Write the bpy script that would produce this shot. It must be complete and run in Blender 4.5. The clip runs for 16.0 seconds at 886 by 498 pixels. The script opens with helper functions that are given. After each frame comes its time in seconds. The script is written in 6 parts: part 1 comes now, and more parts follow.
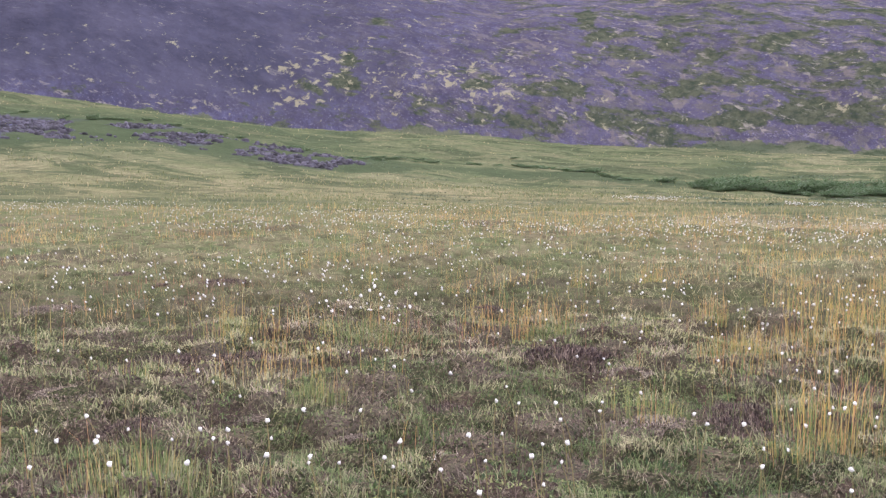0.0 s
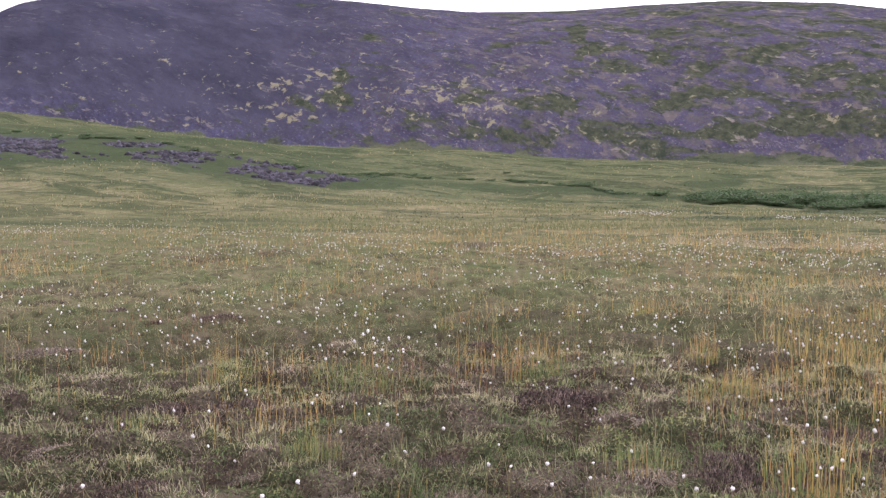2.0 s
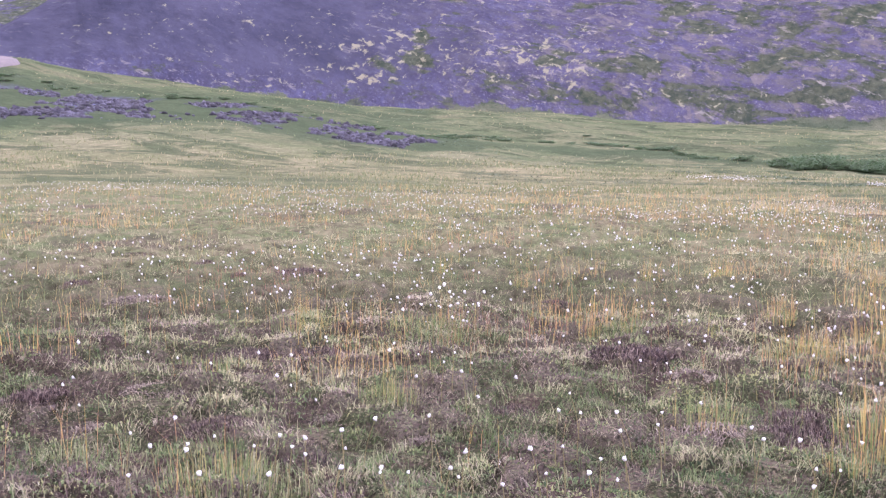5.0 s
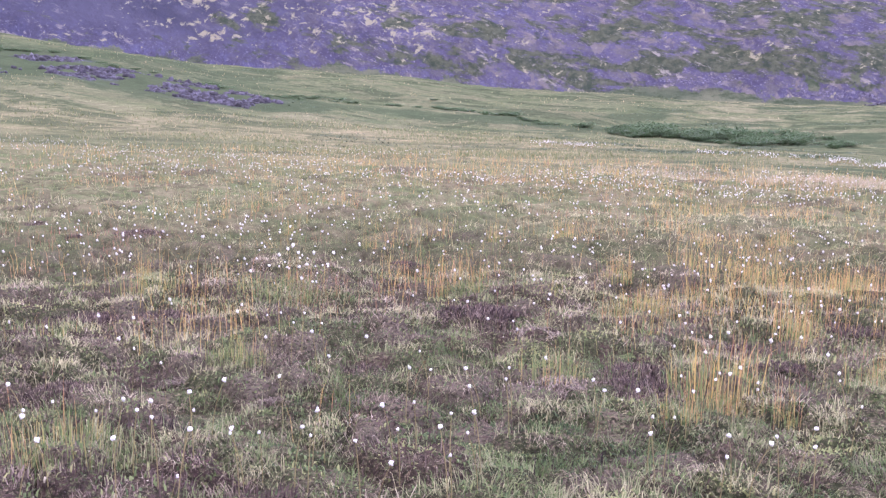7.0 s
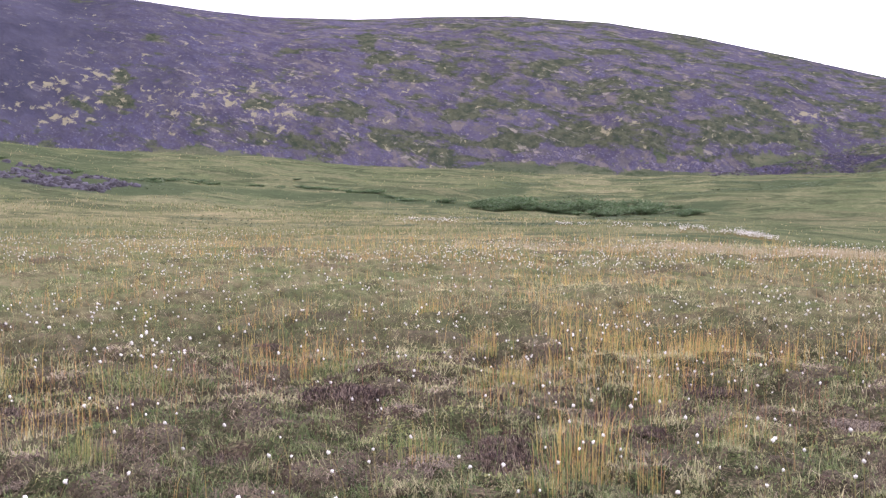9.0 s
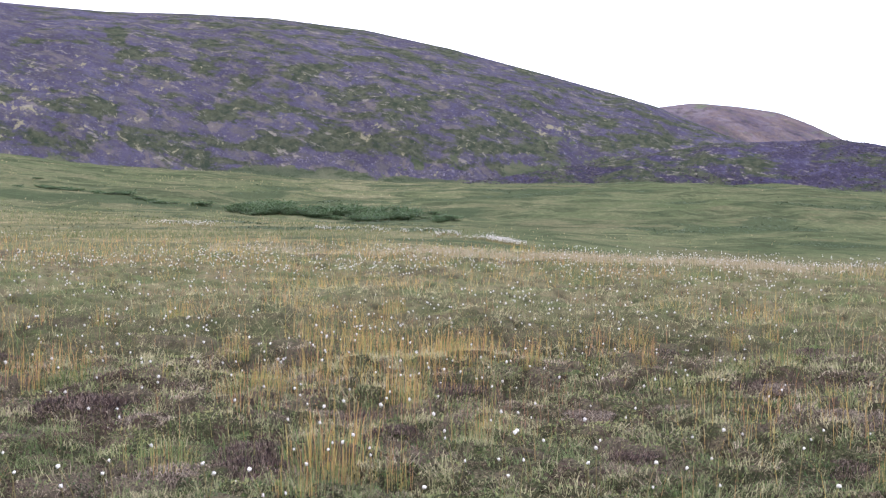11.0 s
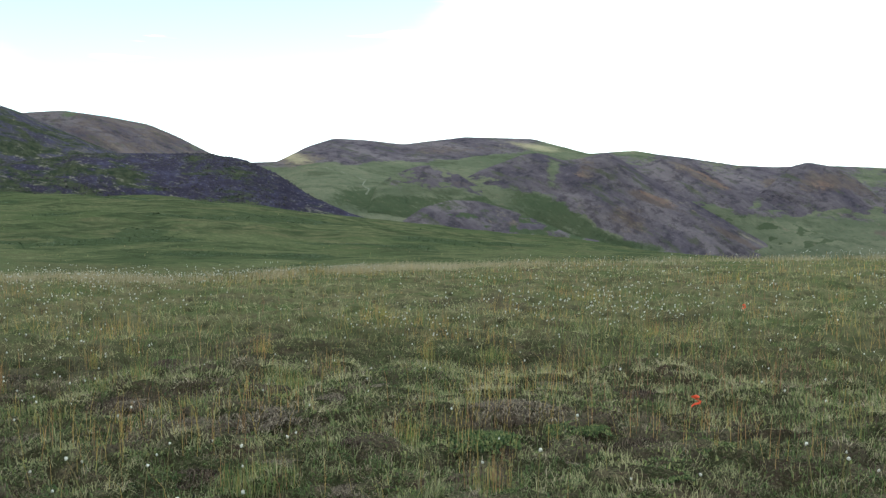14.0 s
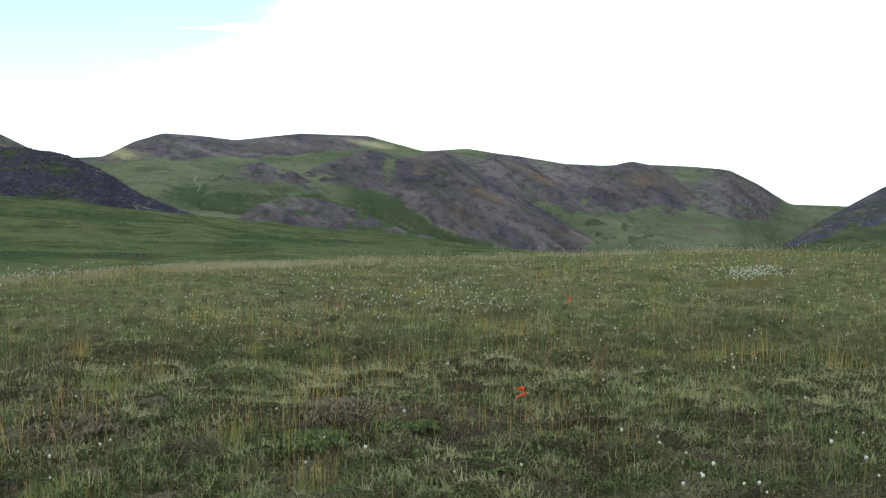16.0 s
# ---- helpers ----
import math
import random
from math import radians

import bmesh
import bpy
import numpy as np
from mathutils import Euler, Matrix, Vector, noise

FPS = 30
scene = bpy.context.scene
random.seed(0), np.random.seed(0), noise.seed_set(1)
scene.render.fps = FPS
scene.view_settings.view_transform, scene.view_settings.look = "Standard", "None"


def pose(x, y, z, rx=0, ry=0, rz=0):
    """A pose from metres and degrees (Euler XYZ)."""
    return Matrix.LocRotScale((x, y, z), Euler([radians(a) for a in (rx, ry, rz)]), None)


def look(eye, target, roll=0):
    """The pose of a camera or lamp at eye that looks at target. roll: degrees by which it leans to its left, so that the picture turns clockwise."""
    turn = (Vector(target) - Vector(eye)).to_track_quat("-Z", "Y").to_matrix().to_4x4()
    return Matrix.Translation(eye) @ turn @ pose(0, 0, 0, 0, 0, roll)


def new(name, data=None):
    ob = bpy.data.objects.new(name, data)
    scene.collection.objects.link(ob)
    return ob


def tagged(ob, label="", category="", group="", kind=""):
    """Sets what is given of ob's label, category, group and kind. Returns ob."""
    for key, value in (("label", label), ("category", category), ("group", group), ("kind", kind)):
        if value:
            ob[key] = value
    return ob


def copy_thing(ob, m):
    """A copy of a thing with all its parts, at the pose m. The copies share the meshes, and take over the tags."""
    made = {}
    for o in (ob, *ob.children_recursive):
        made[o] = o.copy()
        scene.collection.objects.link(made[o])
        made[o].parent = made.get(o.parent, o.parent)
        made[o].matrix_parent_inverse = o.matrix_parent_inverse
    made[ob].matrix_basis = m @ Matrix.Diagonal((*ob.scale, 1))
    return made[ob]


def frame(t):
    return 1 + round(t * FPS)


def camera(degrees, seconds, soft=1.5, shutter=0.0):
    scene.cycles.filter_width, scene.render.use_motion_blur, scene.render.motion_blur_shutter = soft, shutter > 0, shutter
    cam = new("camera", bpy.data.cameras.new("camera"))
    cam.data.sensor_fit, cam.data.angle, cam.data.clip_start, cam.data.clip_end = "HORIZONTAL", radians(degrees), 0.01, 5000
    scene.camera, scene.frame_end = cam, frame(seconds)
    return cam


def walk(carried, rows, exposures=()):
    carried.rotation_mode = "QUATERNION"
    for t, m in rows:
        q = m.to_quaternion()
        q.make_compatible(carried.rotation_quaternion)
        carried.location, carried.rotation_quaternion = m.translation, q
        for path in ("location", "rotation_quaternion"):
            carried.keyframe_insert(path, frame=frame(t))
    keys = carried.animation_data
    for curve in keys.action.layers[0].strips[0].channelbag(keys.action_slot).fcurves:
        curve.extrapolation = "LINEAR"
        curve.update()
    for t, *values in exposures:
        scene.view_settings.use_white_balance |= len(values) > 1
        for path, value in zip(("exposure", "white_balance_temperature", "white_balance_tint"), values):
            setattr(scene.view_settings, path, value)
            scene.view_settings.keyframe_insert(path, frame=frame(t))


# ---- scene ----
FOV = 49.3
cam = camera(FOV, 16.0, soft=1.38)

# seconds, turn to the left, tilt, roll (degrees), place (metres)
PATH = [
    (0.0, 29.27, -4.15, -0.11, -0.161, 0.022, 1.250),
    (0.5, 28.23, -3.14, -0.30, -0.150, 0.038, 1.383),
    (1.0, 27.34, -3.24, 0.10, -0.167, 0.036, 1.478),
    (1.5, 27.75, -2.18, -0.64, -0.106, -0.009, 1.503),
    (2.0, 28.90, -3.35, -0.69, -0.125, -0.011, 1.494),
    (2.5, 30.32, -4.19, -0.34, -0.115, -0.020, 1.486),
    (3.0, 33.15, -4.95, -0.33, -0.114, -0.045, 1.475),
    (3.5, 34.82, -5.23, 0.25, -0.096, -0.040, 1.456),
    (4.0, 32.95, -5.73, 0.45, -0.070, -0.014, 1.426),
    (4.2, 33.59, -5.29, -0.02, -0.045, -0.040, 1.446),
    (6.3, 31.73, -6.79, -0.39, -0.088, -0.149, 1.418),
    (6.5, 29.00, -7.28, 0.78, -0.146, -0.059, 1.392),
    (7.0, 24.40, -7.63, 0.98, -0.066, -0.130, 1.423),
    (7.5, 24.94, -6.92, -0.48, -0.036, -0.125, 1.421),
    (8.0, 24.08, -5.08, -0.58, -0.052, -0.085, 1.424),
    (8.5, 20.00, -4.17, -0.26, -0.070, -0.034, 1.426),
    (8.7, 18.43, -3.51, -0.38, -0.046, -0.056, 1.424),
    (10.8, 5.04, -2.54, 0.71, -0.038, 0.004, 1.388),
    (11.0, 2.36, -2.76, 0.39, -0.005, 0.011, 1.385),
    (11.5, -7.20, -2.88, 0.67, 0.030, 0.096, 1.380),
    (12.0, -16.60, -2.64, 0.42, 0.091, 0.107, 1.395),
    (12.5, -20.92, -2.29, 0.51, 0.116, 0.070, 1.415),
    (13.0, -26.66, -2.73, -0.11, 0.159, 0.091, 1.412),
    (13.5, -31.43, -1.84, 0.03, 0.178, 0.054, 1.416),
    (14.0, -33.53, -1.97, 0.05, 0.186, 0.050, 1.416),
    (14.5, -35.76, -2.32, 0.65, 0.202, 0.075, 1.410),
    (15.0, -38.57, -2.95, 0.38, 0.231, 0.080, 1.402),
    (15.5, -41.00, -2.17, -0.34, 0.246, 0.046, 1.413),
    (16.0, -43.21, -2.15, -0.08, 0.258, 0.039, 1.410),
]


def eye_pose(turn, tilt, roll, x, y, z):
    a, p = radians(turn), radians(tilt)
    way = Vector((-math.sin(a) * math.cos(p), math.cos(a) * math.cos(p), math.sin(p)))
    eye = Vector((x, y, z))
    return look(eye, eye + way, roll)


walk(cam, [(row[0], eye_pose(*row[1:])) for row in PATH],
     exposures=[
    (0.0, 1.3, 6250, 26), (0.5, 1.03, 6300, 26), (1.5, 0.90, 6450, 27), (3.0, 1.0, 6300, 31), (4.0, 1.58, 5850, 36), (6.5, 1.66, 5800, 43), (7.5, 1.62, 5600, 43), (8.0, 1.68, 6050, 36),
    (8.5, 1.35, 6350, 32), (11.0, 1.10, 6050, 22), (11.5, 1.08, 6000, 4), (12.0, 0.88, 6050, -2), (12.5, 0.68, 6100, -4), (13.5, 0.36, 6150, -7), (14.0, 0.2, 6200, -8), (14.5, 0.12, 6250, -9), (15.0, 0.33, 6300, -8), (16.0, 0.0, 6350, -13),
])

# ---- daylight: high thin cloud, a blue gap, a soft sun ----
CLOUD_DIM, CLOUD_BRIGHT = 0.85, 2.3
world = bpy.data.worlds.new("sky")
scene.world = world
world.use_nodes = True
wn, wl = world.node_tree.nodes, world.node_tree.links
background = wn["Background"]
sky = wn.new("ShaderNodeTexSky")
sky.sky_type, sky.sun_disc = "NISHITA", False
sky.sun_elevation, sky.sun_rotation = radians(38), radians(-100)
sky_level = wn.new("ShaderNodeVectorMath")
sky_level.operation = "SCALE"
sky_level.inputs["Scale"].default_value = 0.34
wl.new(sky.outputs[0], sky_level.inputs[0])
where = wn.new("ShaderNodeTexCoord")
stretch = wn.new("ShaderNodeMapping")
stretch.inputs["Scale"].default_value = (1.6, 1.6, 6.0)
wl.new(where.outputs["Generated"], stretch.inputs["Vector"])
puffs = wn.new("ShaderNodeTexNoise")
puffs.inputs["Scale"].default_value = 2.2
puffs.inputs["Detail"].default_value = 5
puffs.inputs["Roughness"].default_value = 0.55
wl.new(stretch.outputs[0], puffs.inputs["Vector"])
# the cloud is brightest towards the hidden evening light, and opens to blue high above the valley
def towards(x, y, z):
    d = wn.new("ShaderNodeVectorMath")
    d.operation = "DOT_PRODUCT"
    d.inputs[1].default_value = Vector((x, y, z)).normalized()
    wl.new(where.outputs["Generated"], d.inputs[0])
    return d.outputs["Value"]


def ramp(value, lo, hi, to_lo, to_hi):
    m = wn.new("ShaderNodeMapRange")
    m.interpolation_type = "SMOOTHSTEP"
    wl.new(value, m.inputs["Value"])
    for key, v in (("From Min", lo), ("From Max", hi), ("To Min", to_lo), ("To Max", to_hi)):
        m.inputs[key].default_value = v
    return m.outputs[0]


gap = ramp(towards(0.302, 0.877, 0.375), 0.932, 0.976, 0.0, 0.95)
cover = wn.new("ShaderNodeMath")
cover.operation = "MULTIPLY_ADD"
cover.inputs[1].default_value = -1.0
wl.new(gap, cover.inputs[0])
wl.new(puffs.outputs["Fac"], cover.inputs[2])
# a few thin streaks of cloud cross the blue gap
comb = wn.new("ShaderNodeMapping")
comb.inputs["Scale"].default_value = (5.0, 5.0, 46.0)
wl.new(where.outputs["Generated"], comb.inputs["Vector"])
wisps = wn.new("ShaderNodeTexNoise")
wisps.inputs["Scale"].default_value, wisps.inputs["Detail"].default_value = 1.3, 3
wl.new(comb.outputs[0], wisps.inputs["Vector"])
wisp = ramp(wisps.outputs["Fac"], 0.60, 0.74, 0.0, 0.9)
veil = wn.new("ShaderNodeMath")
veil.operation = "ADD"
wl.new(cover.outputs[0], veil.inputs[0])
wl.new(wisp, veil.inputs[1])
cloudy = ramp(veil.outputs[0], -0.30, 0.50, 0.0, 1.0)
bright = ramp(towards(0.55, 0.80, 0.10), 0.0, 0.95, CLOUD_DIM, CLOUD_BRIGHT)
cloud = wn.new("ShaderNodeVectorMath")
cloud.operation = "SCALE"
cloud.inputs[0].default_value = (0.965, 0.985, 1.04)
wl.new(bright, cloud.inputs["Scale"])
mix_sky = wn.new("ShaderNodeMix")
mix_sky.data_type = "RGBA"
wl.new(cloudy, mix_sky.inputs["Factor"])
wl.new(sky_level.outputs[0], mix_sky.inputs["A"])
wl.new(cloud.outputs[0], mix_sky.inputs["B"])
wl.new(mix_sky.outputs["Result"], background.inputs["Color"])
background.inputs["Strength"].default_value = 1.0

sun = new("sun", bpy.data.lights.new("sun", "SUN"))
sun.data.energy, sun.data.angle, sun.data.color = 0.9, radians(14), (1.0, 0.95, 0.86)
sun.matrix_world = look((-60, -15, 48), (0, 0, 0))

# ---- numbers: noise and curves over the compass ----


def lattice(i, j, seed):
    h = (i.astype(np.int64) * 374761393 + j.astype(np.int64) * 668265263 + seed * 974634777) & 0xFFFFFFFF
    h = ((h ^ (h >> 13)) * 1274126177) & 0xFFFFFFFF
    return ((h ^ (h >> 16)) & 0xFFFFFF) / float(0xFFFFFF)


def value_noise(x, y, seed=0):
    x, y = np.asarray(x, float), np.asarray(y, float)
    i, j = np.floor(x), np.floor(y)
    u, v = x - i, y - j
    u, v = u * u * (3 - 2 * u), v * v * (3 - 2 * v)
    a, b = lattice(i, j, seed), lattice(i + 1, j, seed)
    c, d = lattice(i, j + 1, seed), lattice(i + 1, j + 1, seed)
    return (a * (1 - u) + b * u) * (1 - v) + (c * (1 - u) + d * u) * v * 1.0


def fbm(x, y, seed=0, octaves=4):
    total, amount, norm = 0.0, 1.0, 0.0
    for k in range(octaves):
        total = total + amount * (value_noise(x * 2 ** k, y * 2 ** k, seed + k) - 0.5)
        norm += amount
        amount *= 0.5
    return total / norm * 2


def smooth(e0, e1, x):
    t = np.clip((x - e0) / (e1 - e0), 0, 1)
    return t * t * (3 - 2 * t)


def curve(knots, soft=1.0):
    """A smooth curve through pairs (bearing in degrees to the left, value)."""
    k = np.array(sorted(knots), float)
    grid = np.arange(-180, 180.01, 0.1)
    v = np.interp(grid, k[:, 0], k[:, 1])
    n = int(soft * 10)
    w = np.hanning(2 * n + 3)
    v = np.convolve(np.pad(v, n + 1, mode="edge"), w / w.sum(), "valid")
    return lambda a: np.interp(a, grid, v)


def polar(a, r):
    t = np.radians(a)
    return -np.sin(t) * r, np.cos(t) * r


def bearing(x, y):
    return np.degrees(np.arctan2(-x, y)), np.hypot(x, y)


EYE = 1.42


def rise(r, degrees):
    return EYE + r * np.tan(np.radians(degrees))


# ---- the lie of the land: rings of the ground round the viewpoint ----
edge_angle = curve([(-180, -2), (-80, -1.95), (-68, -1.95), (-63, -1.8), (-54, -2.05), (-40, -2.38), (-27, -2.78), (-19, -3.22), (-12, -2.92),
                    (-5, -2.9), (4, -2.75), (14, -2.5), (27, -2.5), (40, -1.96), (52, -1.68), (62, -1.6), (180, -1.6)], 2)
hollow_angle = curve([(-180, -3), (-68, -2.6), (-54, -3.2), (-40, -3.8), (-25, -4.2), (-12, -3.8), (-4, -2.7), (0, -2.1), (8, -1.85), (15, -1.8),
                      (27, -1.75), (40, -1.4), (52, -1.2), (62, -1.1), (180, -1)], 3)
slope_angle = curve([(-180, -2), (-68, -2.0), (-55, -2.75), (-45, -2.6), (-35, -2.1), (-26, -1.6), (-18, -1.2), (-4, -1.1), (5, -1.1), (13, -0.85),
                     (20, -0.5), (27, -0.4), (37, 0.35), (46, 1.3), (53, 1.5), (60, 1.3), (180, 1.3)], 2)
bench_angle = curve([(-180, -2), (-75, -1.2), (-68, -1.8), (-55, -2.8), (-47, -2.11), (-41, -1.48), (-34.6, -0.84), (-26.5, 0.07), (-22, 0.65), (-18, 1.0), (-10, 1.1),
                     (-3.6, 1.12), (5, 1.15), (13, 1.65), (20, 1.85), (27, 2.4), (37, 2.75), (46, 3.6), (53, 4.4), (57, 5.2), (62, 5.4), (180, 5.4)], 1.5)
R_HOLLOW, R_SLOPE, R_BENCH = 58.0, 100.0, 190.0


def zone(x, y):
    """-1 heath and dry mats ... +1 fresh sedge, in drifts."""
    return 1.1 * fbm(x * 0.45, y * 0.45, 31, 3) + 0.7 * fbm(x * 1.3, y * 1.3, 33, 2) + 0.8 * np.clip((np.hypot(x, y) - 5.5) / 6, -0.3, 1) - 0.006 * bearing(x, y)[0]


CELL = 0.32
GRASSY, MATTED, HEATHY, LEAFY_CELL = 0, 1, 2, 3


def mosaic(x, y):
    """The meadow's patchwork of hummocks. For each place: the plants of its hummock, the hummock's own number (0 to 1),
    the way from its middle (dx, dy), and how far it is from the hollow round it (0 in the hollow)."""
    x, y = np.asarray(x, float).ravel(), np.asarray(y, float).ravel()
    wx, wy = x + 0.16 * fbm(x * 3, y * 3, 14, 2), y + 0.16 * fbm(x * 3, y * 3, 15, 2)
    i0, j0 = np.floor(wx / CELL), np.floor(wy / CELL)
    d1, d2 = np.full(len(x), 9.0), np.full(len(x), 9.0)
    cx, cy, own = np.zeros(len(x)), np.zeros(len(x)), np.zeros(len(x))
    for di in (-1, 0, 1):
        for dj in (-1, 0, 1):
            i, j = i0 + di, j0 + dj
            px, py = (i + 0.1 + 0.8 * lattice(i, j, 101)) * CELL, (j + 0.1 + 0.8 * lattice(i, j, 102)) * CELL
            d = np.hypot(px - wx, py - wy)
            nearer = d < d1
            d2 = np.where(nearer, d1, np.minimum(d2, d))
            cx, cy, own = np.where(nearer, px, cx), np.where(nearer, py, cy), np.where(nearer, lattice(i, j, 103), own)
            d1 = np.where(nearer, d, d1)
    s = zone(cx, cy)
    draw = own + 0.45 * s
    kind = np.where(draw < 0.02, HEATHY, np.where(draw < 0.30, MATTED, np.where(draw < 0.44, LEAFY_CELL, GRASSY)))
    return kind, lattice(np.floor(cx * 97), np.floor(cy * 97), 104), wx - cx, wy - cy, np.clip((d2 - d1) / (0.5 * CELL), 0, 1)


HUMP = np.array([0.055, 0.075, 0.06, 0.045])


def hummocks(x, y):
    shape = np.shape(x)
    kind, own, dx, dy, inside = mosaic(x, y)
    return (HUMP[kind] * (0.4 + 1.1 * own) * smooth(0, 0.75, inside) - 0.03).reshape(shape)


def ground_z(x, y):
    """Height of the ground at x, y (arrays), with its humps."""
    x, y = np.asarray(x, float), np.asarray(y, float)
    a, r = bearing(np.asarray(x, float), np.asarray(y, float))
    r_edge = 1.22 / np.tan(np.radians(-edge_angle(a)))
    z1 = 0.0 * r
    z2, z3, z4 = rise(R_HOLLOW, hollow_angle(a)), rise(R_SLOPE, slope_angle(a)), rise(R_BENCH, bench_angle(a))
    z5 = np.where(a < -20, -16.0 - 32.0 * smooth(0, 6, -42 - a), z4 - 1.0)
    s1 = np.clip((r - r_edge) / (R_HOLLOW - r_edge), 0, 1)
    brink = smooth(0, 8, -2 - a)
    z = z1 + (z2 - z1) * ((1 - brink) * s1 * s1 * (3 - 2 * s1) + brink * (1 - (1 - s1) ** 2))
    s2 = np.clip((r - R_HOLLOW) / (R_SLOPE - R_HOLLOW), 0, 1)
    z = z + (z3 - z2) * (0.35 * s2 + 0.65 * s2 * s2)
    s3 = np.clip((r - R_SLOPE) / (R_BENCH - R_SLOPE), 0, 1)
    z = z + (z4 - z3) * (1.25 * s3 - 0.25 * s3 * s3 * s3) / 1.0
    z = z + (z5 - z4) * smooth(R_BENCH, 420, r) - 6 * smooth(900, 4800, r)
    near = (1 - smooth(30, 60, r)) * (1 - 0.65 * brink * smooth(0.6, 0.95, r / r_edge))
    z = z + near * (0.11 * fbm(x * 1.1, y * 1.1, 3, 2) + 0.10 * fbm(x * 0.16, y * 0.16, 21, 2))
    z = z + smooth(50, 130, r) * (1 - smooth(600, 900, r)) * (1.3 * fbm(x * 0.035, y * 0.035, 5, 4) + 0.35 * fbm(x * 0.2, y * 0.2, 6, 3))
    close = r < 26
    z[close] += hummocks(x[close], y[close]) * (1 - 0.6 * smooth(9, 26, r[close]))
    return z


def mesh_object(name, verts, quads, material, uv=None, flags=None, smooth_faces=True, tris=None):
    """One mesh from arrays of points and faces; flags: named numbers for each point."""
    me = bpy.data.meshes.new(name)
    verts = np.asarray(verts, np.float32)
    loops, starts, n = [], [], 0
    if quads is not None and len(quads):
        quads = np.asarray(quads, np.int32)
        loops.append(quads.ravel())
        starts.append(np.arange(len(quads)) * 4)
        n = len(quads) * 4
    if tris is not None and len(tris):
        tris = np.asarray(tris, np.int32)
        loops.append(tris.ravel())
        starts.append(n + np.arange(len(tris)) * 3)
    loops, starts = np.concatenate(loops).astype(np.int32), np.concatenate(starts).astype(np.int32)
    me.vertices.add(len(verts))
    me.vertices.foreach_set("co", verts.ravel())
    me.loops.add(len(loops))
    me.loops.foreach_set("vertex_index", loops)
    me.polygons.add(len(starts))
    me.polygons.foreach_set("loop_start", starts)
    if smooth_faces:
        me.polygons.foreach_set("use_smooth", np.ones(len(starts), bool))
    for key, values in (flags or {}).items():
        layer = me.attributes.new(key, "FLOAT", "POINT")
        layer.data.foreach_set("value", np.asarray(values, np.float32).ravel())
    if uv is not None:
        layer = me.uv_layers.new(name="map")
        layer.data.foreach_set("uv", np.asarray(uv, np.float32)[loops].ravel())
    me.update(calc_edges=True)
    me.validate()
    me.materials.append(material)
    return new(name, me)


def grid_quads(rows, cols, closed=False):
    i, j = np.meshgrid(np.arange(rows - 1), np.arange(cols if closed else cols - 1), indexing="ij")
    k = (j + 1) % cols
    return np.stack([i * cols + j, i * cols + k, (i + 1) * cols + k, (i + 1) * cols + j], -1).reshape(-1, 4)

# ---- materials ----


